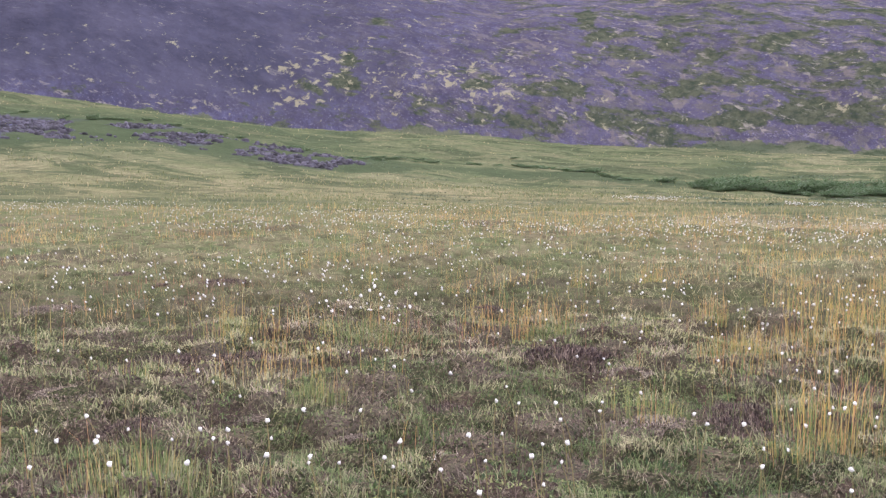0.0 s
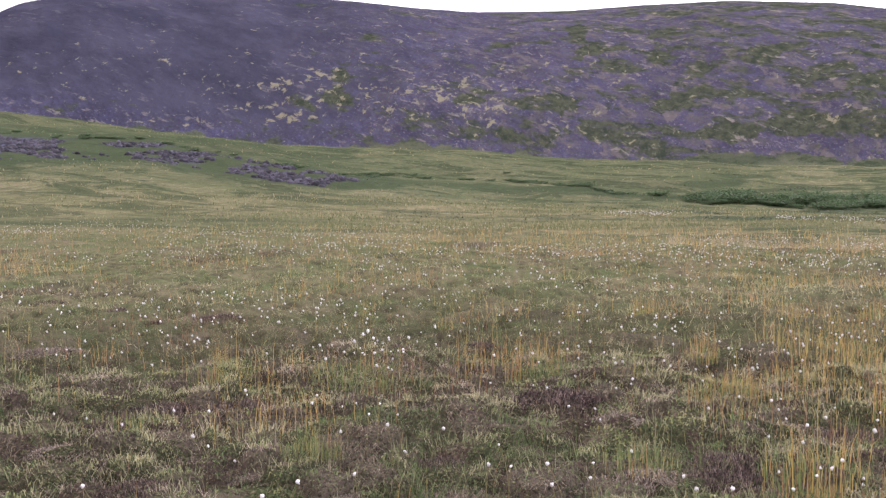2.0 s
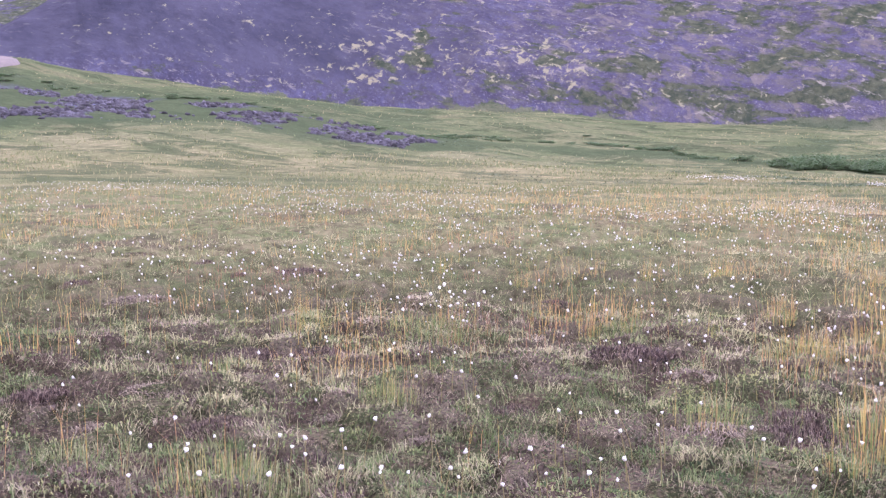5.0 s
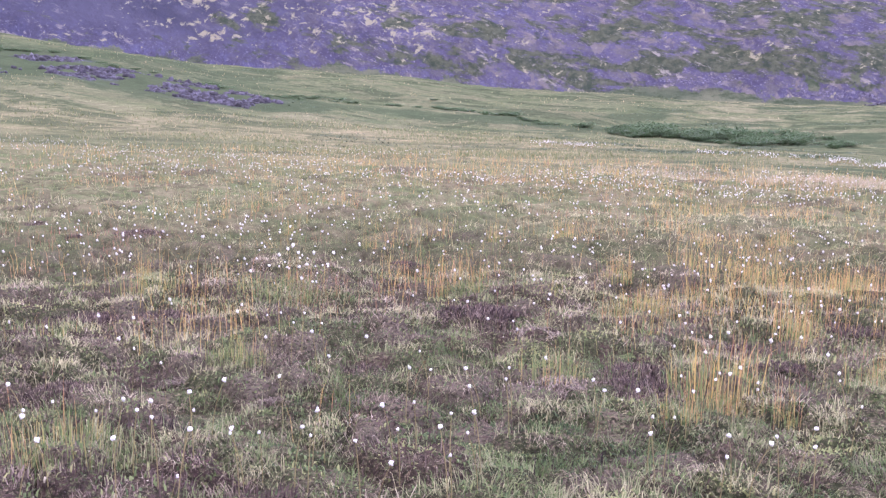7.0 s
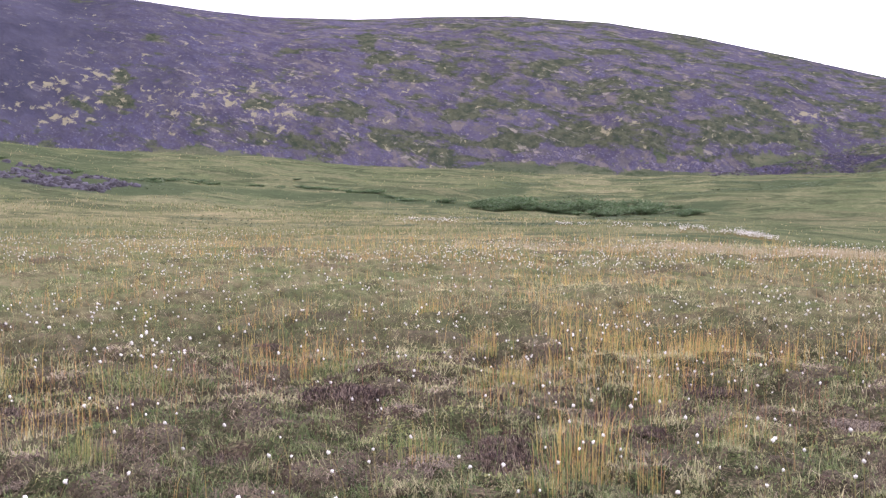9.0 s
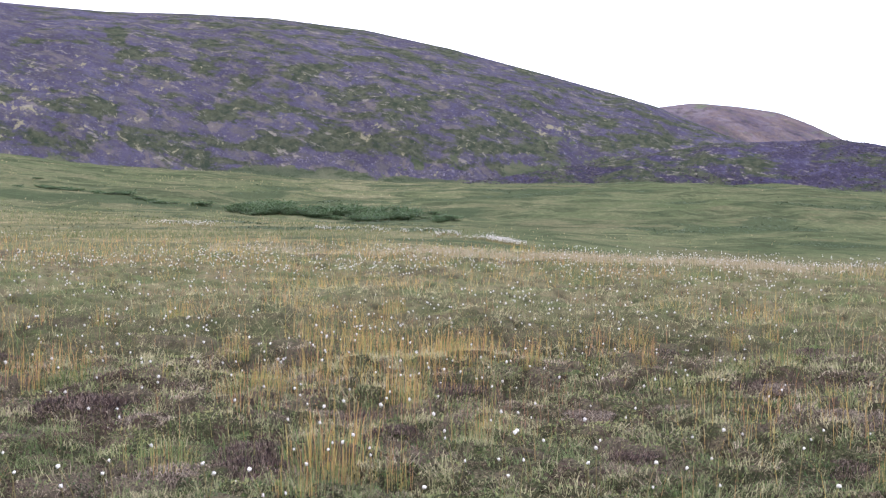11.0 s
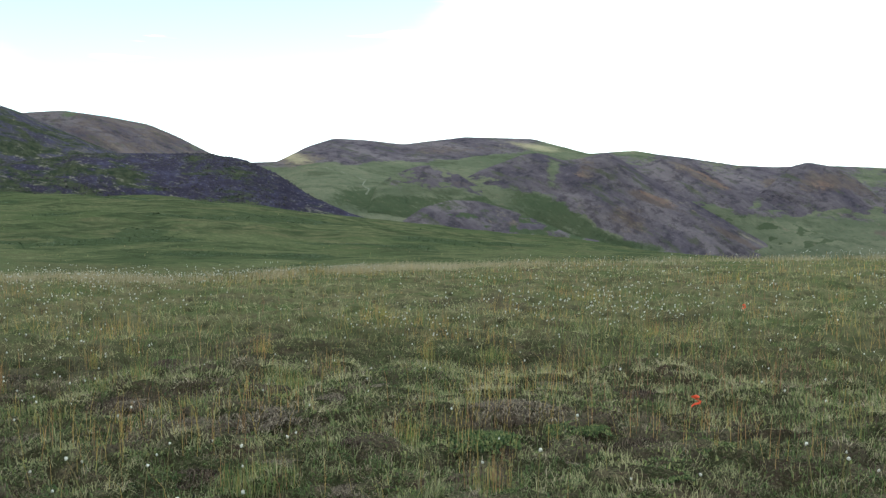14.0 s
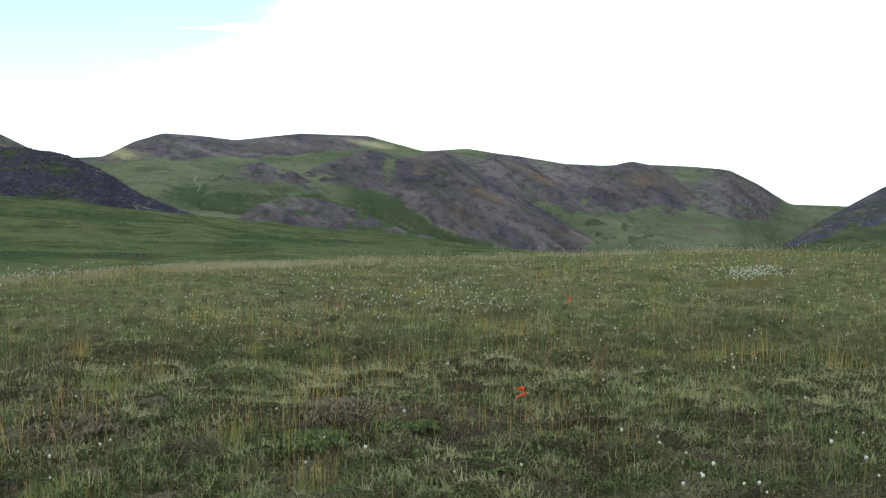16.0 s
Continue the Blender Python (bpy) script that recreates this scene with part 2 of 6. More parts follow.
class Nodes:
    """A node material in the making."""

    def __init__(self, name, roughness=0.9, specular=0.25):
        self.mat = bpy.data.materials.new(name)
        self.mat.use_nodes = True
        self.n, self.l = self.mat.node_tree.nodes, self.mat.node_tree.links
        self.bsdf = self.n["Principled BSDF"]
        self.bsdf.inputs["Roughness"].default_value = roughness
        self.bsdf.inputs["Specular IOR Level"].default_value = specular
        self.coord = self.n.new("ShaderNodeTexCoord")

    def put(self, value, socket):
        if hasattr(value, "is_output"):
            self.l.new(value, socket)
        elif isinstance(value, tuple):
            socket.default_value = (*value, 1) if len(value) == 3 else value
        else:
            socket.default_value = value

    def place(self, source="Object", scale=(1, 1, 1), turn=0.0):
        """Coordinates, turned about z and then scaled."""
        at = self.coord.outputs[source]
        for key, value in (("Rotation", (0, 0, turn)), ("Scale", scale)):
            m = self.n.new("ShaderNodeMapping")
            m.inputs[key].default_value = value
            self.l.new(at, m.inputs["Vector"])
            at = m.outputs[0]
        return at

    def noise(self, at, scale, detail=4, rough=0.6, warp=0.0):
        t = self.n.new("ShaderNodeTexNoise")
        t.inputs["Scale"].default_value, t.inputs["Detail"].default_value = scale, detail
        t.inputs["Roughness"].default_value, t.inputs["Distortion"].default_value = rough, warp
        self.l.new(at, t.inputs["Vector"])
        return t.outputs["Fac"]

    def cells(self, at, scale, out="Distance"):
        t = self.n.new("ShaderNodeTexVoronoi")
        t.inputs["Scale"].default_value = scale
        self.l.new(at, t.inputs["Vector"])
        return t.outputs[out]

    def flag(self, name):
        t = self.n.new("ShaderNodeAttribute")
        t.attribute_name = name
        return t.outputs["Fac"]

    def step(self, value, lo, hi, to_lo=0.0, to_hi=1.0):
        t = self.n.new("ShaderNodeMapRange")
        t.interpolation_type = "SMOOTHSTEP"
        self.put(value, t.inputs["Value"])
        for key, v in (("From Min", lo), ("From Max", hi), ("To Min", to_lo), ("To Max", to_hi)):
            t.inputs[key].default_value = v
        return t.outputs[0]

    def math(self, op, a, b=0.0):
        t = self.n.new("ShaderNodeMath")
        t.operation = op
        self.put(a, t.inputs[0])
        self.put(b, t.inputs[1])
        return t.outputs[0]

    def mix(self, fac, a, b, mode="MIX"):
        t = self.n.new("ShaderNodeMix")
        t.data_type, t.blend_type = "RGBA", mode
        self.put(fac, t.inputs["Factor"])
        self.put(a, t.inputs["A"])
        self.put(b, t.inputs["B"])
        return t.outputs["Result"]

    def island(self):
        return self.n.new("ShaderNodeNewGeometry").outputs["Random Per Island"]

    def bump(self, height, strength, distance):
        t = self.n.new("ShaderNodeBump")
        t.inputs["Strength"].default_value, t.inputs["Distance"].default_value = strength, distance
        self.l.new(height, t.inputs["Height"])
        self.l.new(t.outputs[0], self.bsdf.inputs["Normal"])

    def done(self, colour):
        self.put(colour, self.bsdf.inputs["Base Color"])
        return self.mat


ROCK, ROCK_DARK, ROCK_PALE, LICHEN = (0.098, 0.096, 0.162), (0.056, 0.056, 0.098), (0.300, 0.282, 0.330), (0.280, 0.258, 0.200)


def ground_material():
    m = Nodes("tundra_ground", 1.0, 0.0)
    at = m.place()
    wide = m.place(scale=(0.05, 0.05, 0.05))
    c = m.mix(m.step(m.noise(at, 0.9, 5), 0.40, 0.62), (0.046, 0.056, 0.026), (0.024, 0.028, 0.015))
    c = m.mix(m.step(m.noise(at, 3.1, 5, 0.65), 0.50, 0.64), c, (0.120, 0.098, 0.070))
    c = m.mix(m.step(m.noise(at, 2.3, 5, 0.6, 0.6), 0.54, 0.66), c, (0.060, 0.036, 0.034))
    c = m.mix(m.step(m.noise(at, 7.0, 4, 0.7), 0.58, 0.68, 0, 0.8), c, (0.055, 0.085, 0.026))
    c = m.mix(m.math("MULTIPLY", m.flag("matted"), 0.7), c, m.mix(m.noise(at, 12, 4, 0.7), (0.075, 0.055, 0.045), (0.150, 0.120, 0.100)))
    c = m.mix(m.math("MULTIPLY", m.flag("heathy"), 0.8), c, m.mix(m.noise(at, 16, 4, 0.7), (0.022, 0.015, 0.014), (0.070, 0.044, 0.042)))
    # close to: moss, dead leaves, stems and dark peaty gaps in a fine tangle
    c = m.mix(m.step(m.noise(at, 38, 4, 0.7, 0.4), 0.52, 0.62, 0, 0.75), c, (0.110, 0.130, 0.058))
    c = m.mix(m.step(m.noise(at, 52, 3, 0.7, 0.8), 0.54, 0.63, 0, 0.8), c, (0.230, 0.185, 0.120))
    c = m.mix(m.step(m.noise(at, 30, 4, 0.7, 0.6), 0.55, 0.64, 0, 0.7), c, (0.090, 0.055, 0.052))
    # near-black speckle paints in shadow at the gaps between plants
    c = m.mix(m.step(m.noise(at, 44, 3, 0.7, 0.4), 0.50, 0.62, 0, 0.85), c, (0.014, 0.015, 0.010))
    c = m.mix(m.step(m.noise(at, 75, 2, 0.6), 0.66, 0.74, 0, 0.8), c, (0.330, 0.300, 0.220))
    thick = m.mix(m.step(m.noise(at, 0.8, 6, 0.7), 0.38, 0.62), (0.120, 0.150, 0.066), (0.220, 0.195, 0.115))
    thick = m.mix(m.step(m.noise(at, 0.35, 5, 0.65), 0.54, 0.66, 0, 0.7), thick, (0.095, 0.070, 0.060))
    c = m.mix(m.math("MULTIPLY", m.flag("mid"), m.step(m.noise(at, 4.0, 4, 0.7), 0.32, 0.58, 0.35, 1)), c, thick)
    # farther ground: straw sedge, greener slopes, heath
    band = m.place(scale=(0.045, 0.075, 0.10))
    grainy = m.noise(m.place(scale=(1, 0.5, 1)), 1.6, 5, 0.75)
    far = m.mix(m.step(m.noise(wide, 2.4, 8, 0.68, 0.4), 0.40, 0.60), (0.120, 0.145, 0.070), (0.220, 0.208, 0.122))
    far = m.mix(m.flag("straw"), far, m.mix(m.step(m.noise(at, 0.30, 7, 0.72), 0.36, 0.62), (0.320, 0.270, 0.155), (0.160, 0.162, 0.082)))
    far = m.mix(m.math("MULTIPLY", m.flag("lush"), m.step(m.noise(at, 0.10, 7, 0.68), 0.34, 0.62, 0.45, 1)), far, m.mix(m.step(m.noise(wide, 1.3, 5, 0.6), 0.42, 0.58), (0.084, 0.114, 0.054), (0.134, 0.154, 0.080)))
    far = m.mix(m.math("MULTIPLY", m.flag("lush"), m.step(m.noise(m.place(scale=(0.6, 1.2, 1)), 0.07, 8, 0.74, 0.3), 0.50, 0.60, 0, 0.65)), far, m.mix(m.noise(at, 0.6, 4), (0.180, 0.160, 0.098), (0.125, 0.120, 0.070)))
    low = m.step(m.noise(band, 2.6, 9, 0.74, 0.6), 0.48, 0.56, 0, 0.9)
    far = m.mix(m.math("MULTIPLY", m.math("SUBTRACT", 1.0, m.math("MULTIPLY", m.flag("straw"), 0.35)), low), far, m.mix(m.step(m.noise(at, 0.5, 4), 0.4, 0.6), (0.038, 0.060, 0.032), (0.072, 0.092, 0.048)))
    far = m.mix(m.step(grainy, 0.40, 0.66, 0.45, 0), far, (0.055, 0.062, 0.034))
    far = m.mix(m.math("MULTIPLY", m.math("SUBTRACT", 1.0, m.math("MULTIPLY", m.flag("lush"), 0.8)), m.step(grainy, 0.56, 0.74, 0, 0.45)), far, (0.31, 0.27, 0.17))
    bush = m.math("ADD", m.flag("scrub"), m.math("MULTIPLY", m.math("SUBTRACT", m.noise(at, 0.45, 7, 0.75), 0.5), 1.1))
    far = m.mix(m.step(bush, 0.40, 0.70, 0, 0.8), far, m.mix(m.noise(at, 1.2, 4), (0.030, 0.050, 0.028), (0.072, 0.095, 0.050)))
    far = m.mix(m.math("MULTIPLY", m.flag("stony"), m.step(m.noise(at, 0.35, 6, 0.72), 0.46, 0.54)), far, m.mix(m.step(m.cells(at, 0.9), 0.2, 0.6), (0.040, 0.037, 0.052), ROCK))
    c = m.mix(m.flag("far"), c, far)
    c = m.mix(m.step(m.noise(at, 9.0, 3, 0.7), 0.35, 0.7, 0.35, 0.0), c, (0.03, 0.028, 0.018))
    # the shade down between hummocks is painted in, as dark peaty ground
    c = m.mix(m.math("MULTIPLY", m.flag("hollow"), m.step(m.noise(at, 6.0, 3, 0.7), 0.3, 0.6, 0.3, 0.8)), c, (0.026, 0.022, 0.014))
    m.bump(m.math("ADD", m.noise(at, 14.0, 5, 0.7), m.math("MULTIPLY", m.noise(at, 48.0, 3, 0.7), 0.4)), 0.9, 0.05)
    return m.done(c)


def hill_material(name, green, tan, stone_tint=(1, 1, 1), streak=1.0, fine=1.0, soil=0.0):
    """Scree and heath on a hillside. green, tan: how much of the slope heath and pale lichen take."""
    m = Nodes(name, 1.0, 0.0)
    at = m.place("UV", (1, 1, 1))
    run = m.place("UV", (0.75 / streak, 1.1, 1), -0.8)
    stone = m.mix(m.step(m.noise(at, 0.030 * fine, 6, 0.65), 0.36, 0.66), ROCK_DARK, ROCK)
    stone = m.mix(m.step(m.noise(at, 0.22 * fine, 5, 0.7), 0.42, 0.70, 0.65, 0), stone, (0.040, 0.035, 0.050))
    smooth_scree = m.math("SUBTRACT", 1.0, m.math("MULTIPLY", m.flag("bare_dim"), 0.75))
    stone = m.mix(m.math("MULTIPLY", smooth_scree, m.step(m.noise(run, 0.9 * fine, 3, 0.7), 0.60, 0.72, 0, 0.8)), stone, ROCK_PALE)
    stone = m.mix(m.math("MULTIPLY", smooth_scree, m.step(m.noise(at, 1.1 * fine, 3, 0.75), 0.56, 0.68, 0, 0.55)), stone, (0.205, 0.192, 0.240))
    stone = m.mix(m.step(m.noise(at, 0.8 * fine, 4, 0.75, 0.3), 0.54, 0.66, 0, 0.55), stone, (0.030, 0.028, 0.040))
    stone = m.mix(m.math("MULTIPLY", m.flag("weathered"), m.step(m.noise(run, 0.11 * fine, 6, 0.7), 0.36, 0.64, 0.1, 0.75)), stone, m.mix(m.noise(at, 0.5 * fine, 4, 0.7), (0.050, 0.046, 0.078), (0.118, 0.106, 0.146)))
    stone = m.mix(m.math("MULTIPLY", m.flag("weathered"), m.step(m.noise(run, 0.16 * fine, 7, 0.72, 0.4), 0.52, 0.62, 0, 0.7)), stone, m.mix(m.noise(at, 0.7 * fine, 3), (0.112, 0.102, 0.090), (0.180, 0.160, 0.142)))
    # smooth bare scree, darkened further to put the left's dimmer light into colour
    stone = m.mix(m.math("MULTIPLY", m.flag("bare_dim"), 0.92), stone, m.mix(m.step(m.noise(run, 0.05 * fine, 7, 0.7), 0.35, 0.65), (0.040, 0.041, 0.061), (0.068, 0.067, 0.094)))
    stone = m.mix(m.math("MULTIPLY", m.flag("weathered"), m.step(m.noise(m.place("UV", (0.6, 1.2, 1), -0.3), 0.22 * fine, 8, 0.78), 0.48, 0.58, 0, 0.5)), stone, m.mix(m.noise(at, 0.9 * fine, 3), (0.072, 0.071, 0.058), (0.134, 0.126, 0.104)))
    stone = m.mix(1.0, stone, stone_tint, "MULTIPLY")
    if soil:
        brown = m.mix(m.step(m.noise(run, 0.05 * fine, 4), 0.4, 0.6), (0.165, 0.100, 0.078), (0.20, 0.150, 0.110))
        stone = m.mix(m.step(m.noise(run, 0.030 * fine, 6, 0.65, 0.5), 0.66 - 0.2 * soil, 0.78 - 0.2 * soil, 0, 0.85), stone, brown)
    heath = m.mix(m.step(m.noise(at, 0.35 * fine, 5, 0.7), 0.35, 0.65), (0.030, 0.043, 0.025), (0.076, 0.084, 0.050))
    patch = m.math("ADD", m.noise(m.place("UV", (0.62, 1.25, 1), -0.22), 0.10 * fine, 9, 0.74, 0.3), m.math("MULTIPLY", m.flag("heath"), 0.4))
    c = m.mix(m.step(patch, 0.97 - green, 1.05 - green, 0, 0.90), stone, heath)
    pale = m.math("ADD", m.noise(m.place("UV", (0.85, 0.75, 1), -0.6), 0.42 * fine, 5, 0.70, 0.5), m.math("ADD", m.math("MULTIPLY", m.flag("pale"), 0.06), m.math("MULTIPLY", m.math("SUBTRACT", m.noise(at, 0.06 * fine, 4, 0.6), 0.5), 0.35)))
    c = m.mix(m.step(pale, 1.01 - tan, 1.08 - tan, 0, 0.9), c, m.mix(m.noise(at, 0.9 * fine, 3), LICHEN, (0.17, 0.165, 0.085)))
    dash = m.noise(m.place("UV", (0.50, 1.1, 1), -0.45), 0.40 * fine, 5, 0.72, 0.4)
    c = m.mix(m.math("MULTIPLY", m.math("SUBTRACT", 1.0, m.math("MULTIPLY", m.flag("bare_dim"), 0.7)), m.math("MULTIPLY", m.step(dash, 0.565, 0.64, 0, 0.75), m.step(m.noise(at, 0.035 * fine, 4), 0.40, 0.60, 0.15, 1.0))), c, m.mix(m.noise(at, 0.9 * fine, 3), (0.260, 0.235, 0.225), (0.195, 0.182, 0.140)))
    ragged = m.math("ADD", m.flag("grass"), m.math("MULTIPLY", m.math("SUBTRACT", m.noise(run, 0.13 * fine, 9, 0.78), 0.5), 2.4))
    turf = m.mix(m.step(m.noise(m.place("UV", (0.35, 1.2, 1)), 0.10 * fine, 6, 0.65), 0.38, 0.62), (0.058, 0.074, 0.046), (0.108, 0.116, 0.074))
    turf = m.mix(m.step(m.noise(m.place("UV", (0.4, 1.0, 1)), 0.22 * fine, 8, 0.75), 0.50, 0.60, 0, 0.8), turf, (0.036, 0.054, 0.030))
    c = m.mix(m.step(ragged, 0.44, 0.56), c, turf)
    earth = m.math("ADD", m.flag("soil"), m.math("MULTIPLY", m.math("SUBTRACT", m.noise(run, 0.05 * fine, 6, 0.7), 0.5), 1.4))
    c = m.mix(m.step(earth, 0.42, 0.75, 0, 0.9), c, m.mix(m.step(m.noise(run, 0.12 * fine, 4), 0.4, 0.6), (0.30, 0.23, 0.17), (0.21, 0.140, 0.108)))
    m.bump(m.math("ADD", m.noise(at, 0.45 * fine, 6, 0.75), m.math("MULTIPLY", m.noise(run, 0.06 * fine, 5, 0.6), 3.0)), 0.9, 1.6 / fine)
    return m.done(c)


def valley_material():
    """Far hillsides: soft turf, bare grey rock, brown and rusty scree, by flags with ragged borders."""
    m = Nodes("valley_hills", 1.0, 0.0)
    at = m.place("UV")
    run = m.place("UV", (0.35, 1.2, 1), -0.75)
    broad = m.math("MULTIPLY", m.math("SUBTRACT", m.noise(m.place("UV", (0.6, 1.1, 1), -0.6), 0.030, 6, 0.7, 0.4), 0.5), 1.5)
    small = m.math("MULTIPLY", m.math("SUBTRACT", m.noise(m.place("UV", (0.6, 1.1, 1), -0.6), 0.17, 8, 0.8, 0.3), 0.5), 2.3)
    fray = m.math("ADD", broad, small)

    def worn(name, lo=0.32, hi=0.70, most=0.96):
        return m.step(m.math("ADD", m.flag(name), fray), lo, hi, 0, most)

    turf = m.mix(m.step(m.noise(m.place("UV", (0.5, 1.2, 1)), 0.022, 7, 0.65), 0.38, 0.62), (0.126, 0.145, 0.100), (0.196, 0.204, 0.146))
    turf = m.mix(m.step(m.noise(m.place("UV", (0.4, 1.2, 1), -0.3), 0.05, 7, 0.72), 0.52, 0.62, 0, 0.6), turf, (0.076, 0.098, 0.062))
    turf = m.mix(m.step(m.noise(run, 0.07, 6, 0.7), 0.58, 0.68, 0, 0.5), turf, (0.175, 0.165, 0.130))
    turf = m.mix(m.step(m.noise(m.place("UV", (0.5, 1.1, 1), -0.3), 0.24, 6, 0.75), 0.52, 0.64, 0, 0.5), turf, (0.070, 0.090, 0.056))
    turf = m.mix(worn("lush", 0.35, 0.75, 0.8), turf, m.mix(m.noise(at, 0.12, 4), (0.050, 0.076, 0.046), (0.088, 0.110, 0.062)))
    # grey rock made bluer and lighter: distance haze put into its colour
    rock = m.mix(m.step(m.noise(run, 0.030, 7, 0.68), 0.36, 0.64), (0.090, 0.077, 0.112), (0.205, 0.174, 0.205))
    rock = m.mix(m.step(m.noise(at, 0.10, 6, 0.7), 0.48, 0.62, 0, 0.6), rock, (0.036, 0.032, 0.048))
    rock = m.mix(m.step(m.noise(at, 0.30, 4, 0.7), 0.55, 0.70, 0, 0.5), rock, (0.205, 0.182, 0.190))
    rock = m.mix(m.step(m.noise(run, 0.075, 8, 0.76), 0.53, 0.62, 0, 0.7), rock, (0.088, 0.100, 0.064))
    c = m.mix(worn("rock"), turf, rock)
    c = m.mix(worn("brown", 0.30, 0.80, 0.85), c, m.mix(m.step(m.noise(run, 0.08, 6, 0.7), 0.38, 0.62), (0.132, 0.102, 0.100), (0.182, 0.146, 0.138)))
    c = m.mix(worn("rust", 0.35, 0.80, 0.8), c, m.mix(m.noise(run, 0.12, 4), (0.205, 0.130, 0.114), (0.240, 0.172, 0.152)))
    # sun patches on the far hills, painted in as pale ground
    c = m.mix(worn("sunlit_pale", 0.15, 1.25, 0.85), c, m.mix(m.noise(run, 0.06, 5), (0.50, 0.42, 0.30), (0.40, 0.38, 0.25)))
    m.bump(m.math("ADD", m.noise(at, 0.14, 6, 0.7), m.math("MULTIPLY", m.noise(run, 0.035, 6, 0.65), 3.5)), 1.0, 7.0)
    return m.done(c)


def blade_material(name, low, high, dry, dry_share):
    """Grass blades: each one its own tone, in drifts of greener and drier plants."""
    m = Nodes(name, 0.7, 0.25)
    drift = m.noise(m.place(), 0.30, 3, 0.6)
    own = m.island()
    c = m.mix(own, low, high)
    pick = m.math("ADD", m.math("MULTIPLY", own, 0.55), m.math("MULTIPLY", drift, 0.9))
    c = m.mix(m.step(pick, 1.02 - dry_share, 1.16 - dry_share), c, dry)
    # leaves let some light through
    out = m.n["Material Output"]
    thin, both = m.n.new("ShaderNodeBsdfTranslucent"), m.n.new("ShaderNodeMixShader")
    both.inputs[0].default_value = 0.42
    m.l.new(c, thin.inputs["Color"])
    m.l.new(m.bsdf.outputs[0], both.inputs[1])
    m.l.new(thin.outputs[0], both.inputs[2])
    m.l.new(both.outputs[0], out.inputs["Surface"])
    return m.done(c)


def tuft_material(name, tones, see_through=0.4):
    """Tufts of grass or sprigs: every tuft its own tone (flag), every blade a little off it."""
    m = Nodes(name, 0.75, 0.2)
    pick = m.math("ADD", m.flag("tone"), m.math("MULTIPLY", m.math("SUBTRACT", m.island(), 0.5), 0.50))
    r = m.n.new("ShaderNodeValToRGB")
    m.l.new(pick, r.inputs[0])
    e = r.color_ramp.elements
    e[0].color, e[1].color = (*tones[0], 1), (*tones[-1], 1)
    for i in range(1, len(tones) - 1):
        e.new(i / (len(tones) - 1)).color = (*tones[i], 1)
    c = r.outputs[0]
    out = m.n["Material Output"]
    thin, both = m.n.new("ShaderNodeBsdfTranslucent"), m.n.new("ShaderNodeMixShader")
    both.inputs[0].default_value = see_through
    m.l.new(c, thin.inputs["Color"])
    m.l.new(m.bsdf.outputs[0], both.inputs[1])
    m.l.new(thin.outputs[0], both.inputs[2])
    m.l.new(both.outputs[0], out.inputs["Surface"])
    return m.done(c)


def plain_material(name, a, b, scale, rough=0.85, specular=0.25, relief=0.0, own=0.0):
    m = Nodes(name, rough, specular)
    at = m.place()
    c = m.mix(m.step(m.noise(at, scale, 5, 0.65), 0.35, 0.65), a, b)
    if own:
        c = m.mix(m.math("MULTIPLY", m.island(), own), c, (0.012, 0.012, 0.010))
    if relief:
        m.bump(m.noise(at, scale * 2, 5, 0.7), 0.7, relief)
    return m.done(c)


M_GROUND = ground_material()
M_HILL = hill_material("scree_and_heath", 0.42, 0.385)
M_SCREE = hill_material("dark_scree", 0.45, 0.33, (0.80, 0.77, 0.80), fine=1.3)
M_VALLEY = valley_material()
M_TRICKLE = plain_material("stream_stones", (0.195, 0.205, 0.155), (0.140, 0.155, 0.102), 0.4, relief=0.05)
M_ROAD = plain_material("gravel_track", (0.130, 0.104, 0.098), (0.100, 0.083, 0.080), 0.8, relief=0.05)
M_SEDGE = blade_material("sedge", (0.120, 0.180, 0.062), (0.235, 0.285, 0.112), (0.400, 0.320, 0.120), 0.28)
M_STRAW = blade_material("dry_sedge", (0.450, 0.315, 0.090), (0.620, 0.465, 0.180), (0.450, 0.255, 0.115), 0.35)
M_BLEACHED = blade_material("bleached_sedge", (0.38, 0.32, 0.22), (0.52, 0.45, 0.33), (0.28, 0.24, 0.13), 0.25)
M_PEATY = plain_material("peaty_mound", (0.085, 0.060, 0.054), (0.130, 0.100, 0.080), 7.0, relief=0.03)
M_SLOPE = blade_material("slope_grass", (0.110, 0.138, 0.056), (0.210, 0.212, 0.100), (0.360, 0.300, 0.165), 0.20)
T_GREEN = tuft_material("grass_tufts", [(0.052, 0.084, 0.032), (0.100, 0.152, 0.048), (0.192, 0.216, 0.104), (0.325, 0.310, 0.174), (0.490, 0.450, 0.265)])
T_MAT = tuft_material("matted_tufts", [(0.055, 0.040, 0.032), (0.150, 0.116, 0.084), (0.280, 0.226, 0.164), (0.470, 0.402, 0.300)])
T_HEATH = tuft_material("heath_tufts", [(0.014, 0.010, 0.010), (0.045, 0.028, 0.027), (0.108, 0.075, 0.062), (0.245, 0.188, 0.152)], 0.15)
T_DRY = tuft_material("dry_heath_tufts", [(0.030, 0.021, 0.017), (0.090, 0.066, 0.050), (0.185, 0.145, 0.112), (0.340, 0.285, 0.225)], 0.15)
T_LEAF = tuft_material("leaf_tufts", [(0.024, 0.042, 0.020), (0.066, 0.104, 0.042), (0.150, 0.198, 0.076), (0.300, 0.300, 0.130)], 0.25)
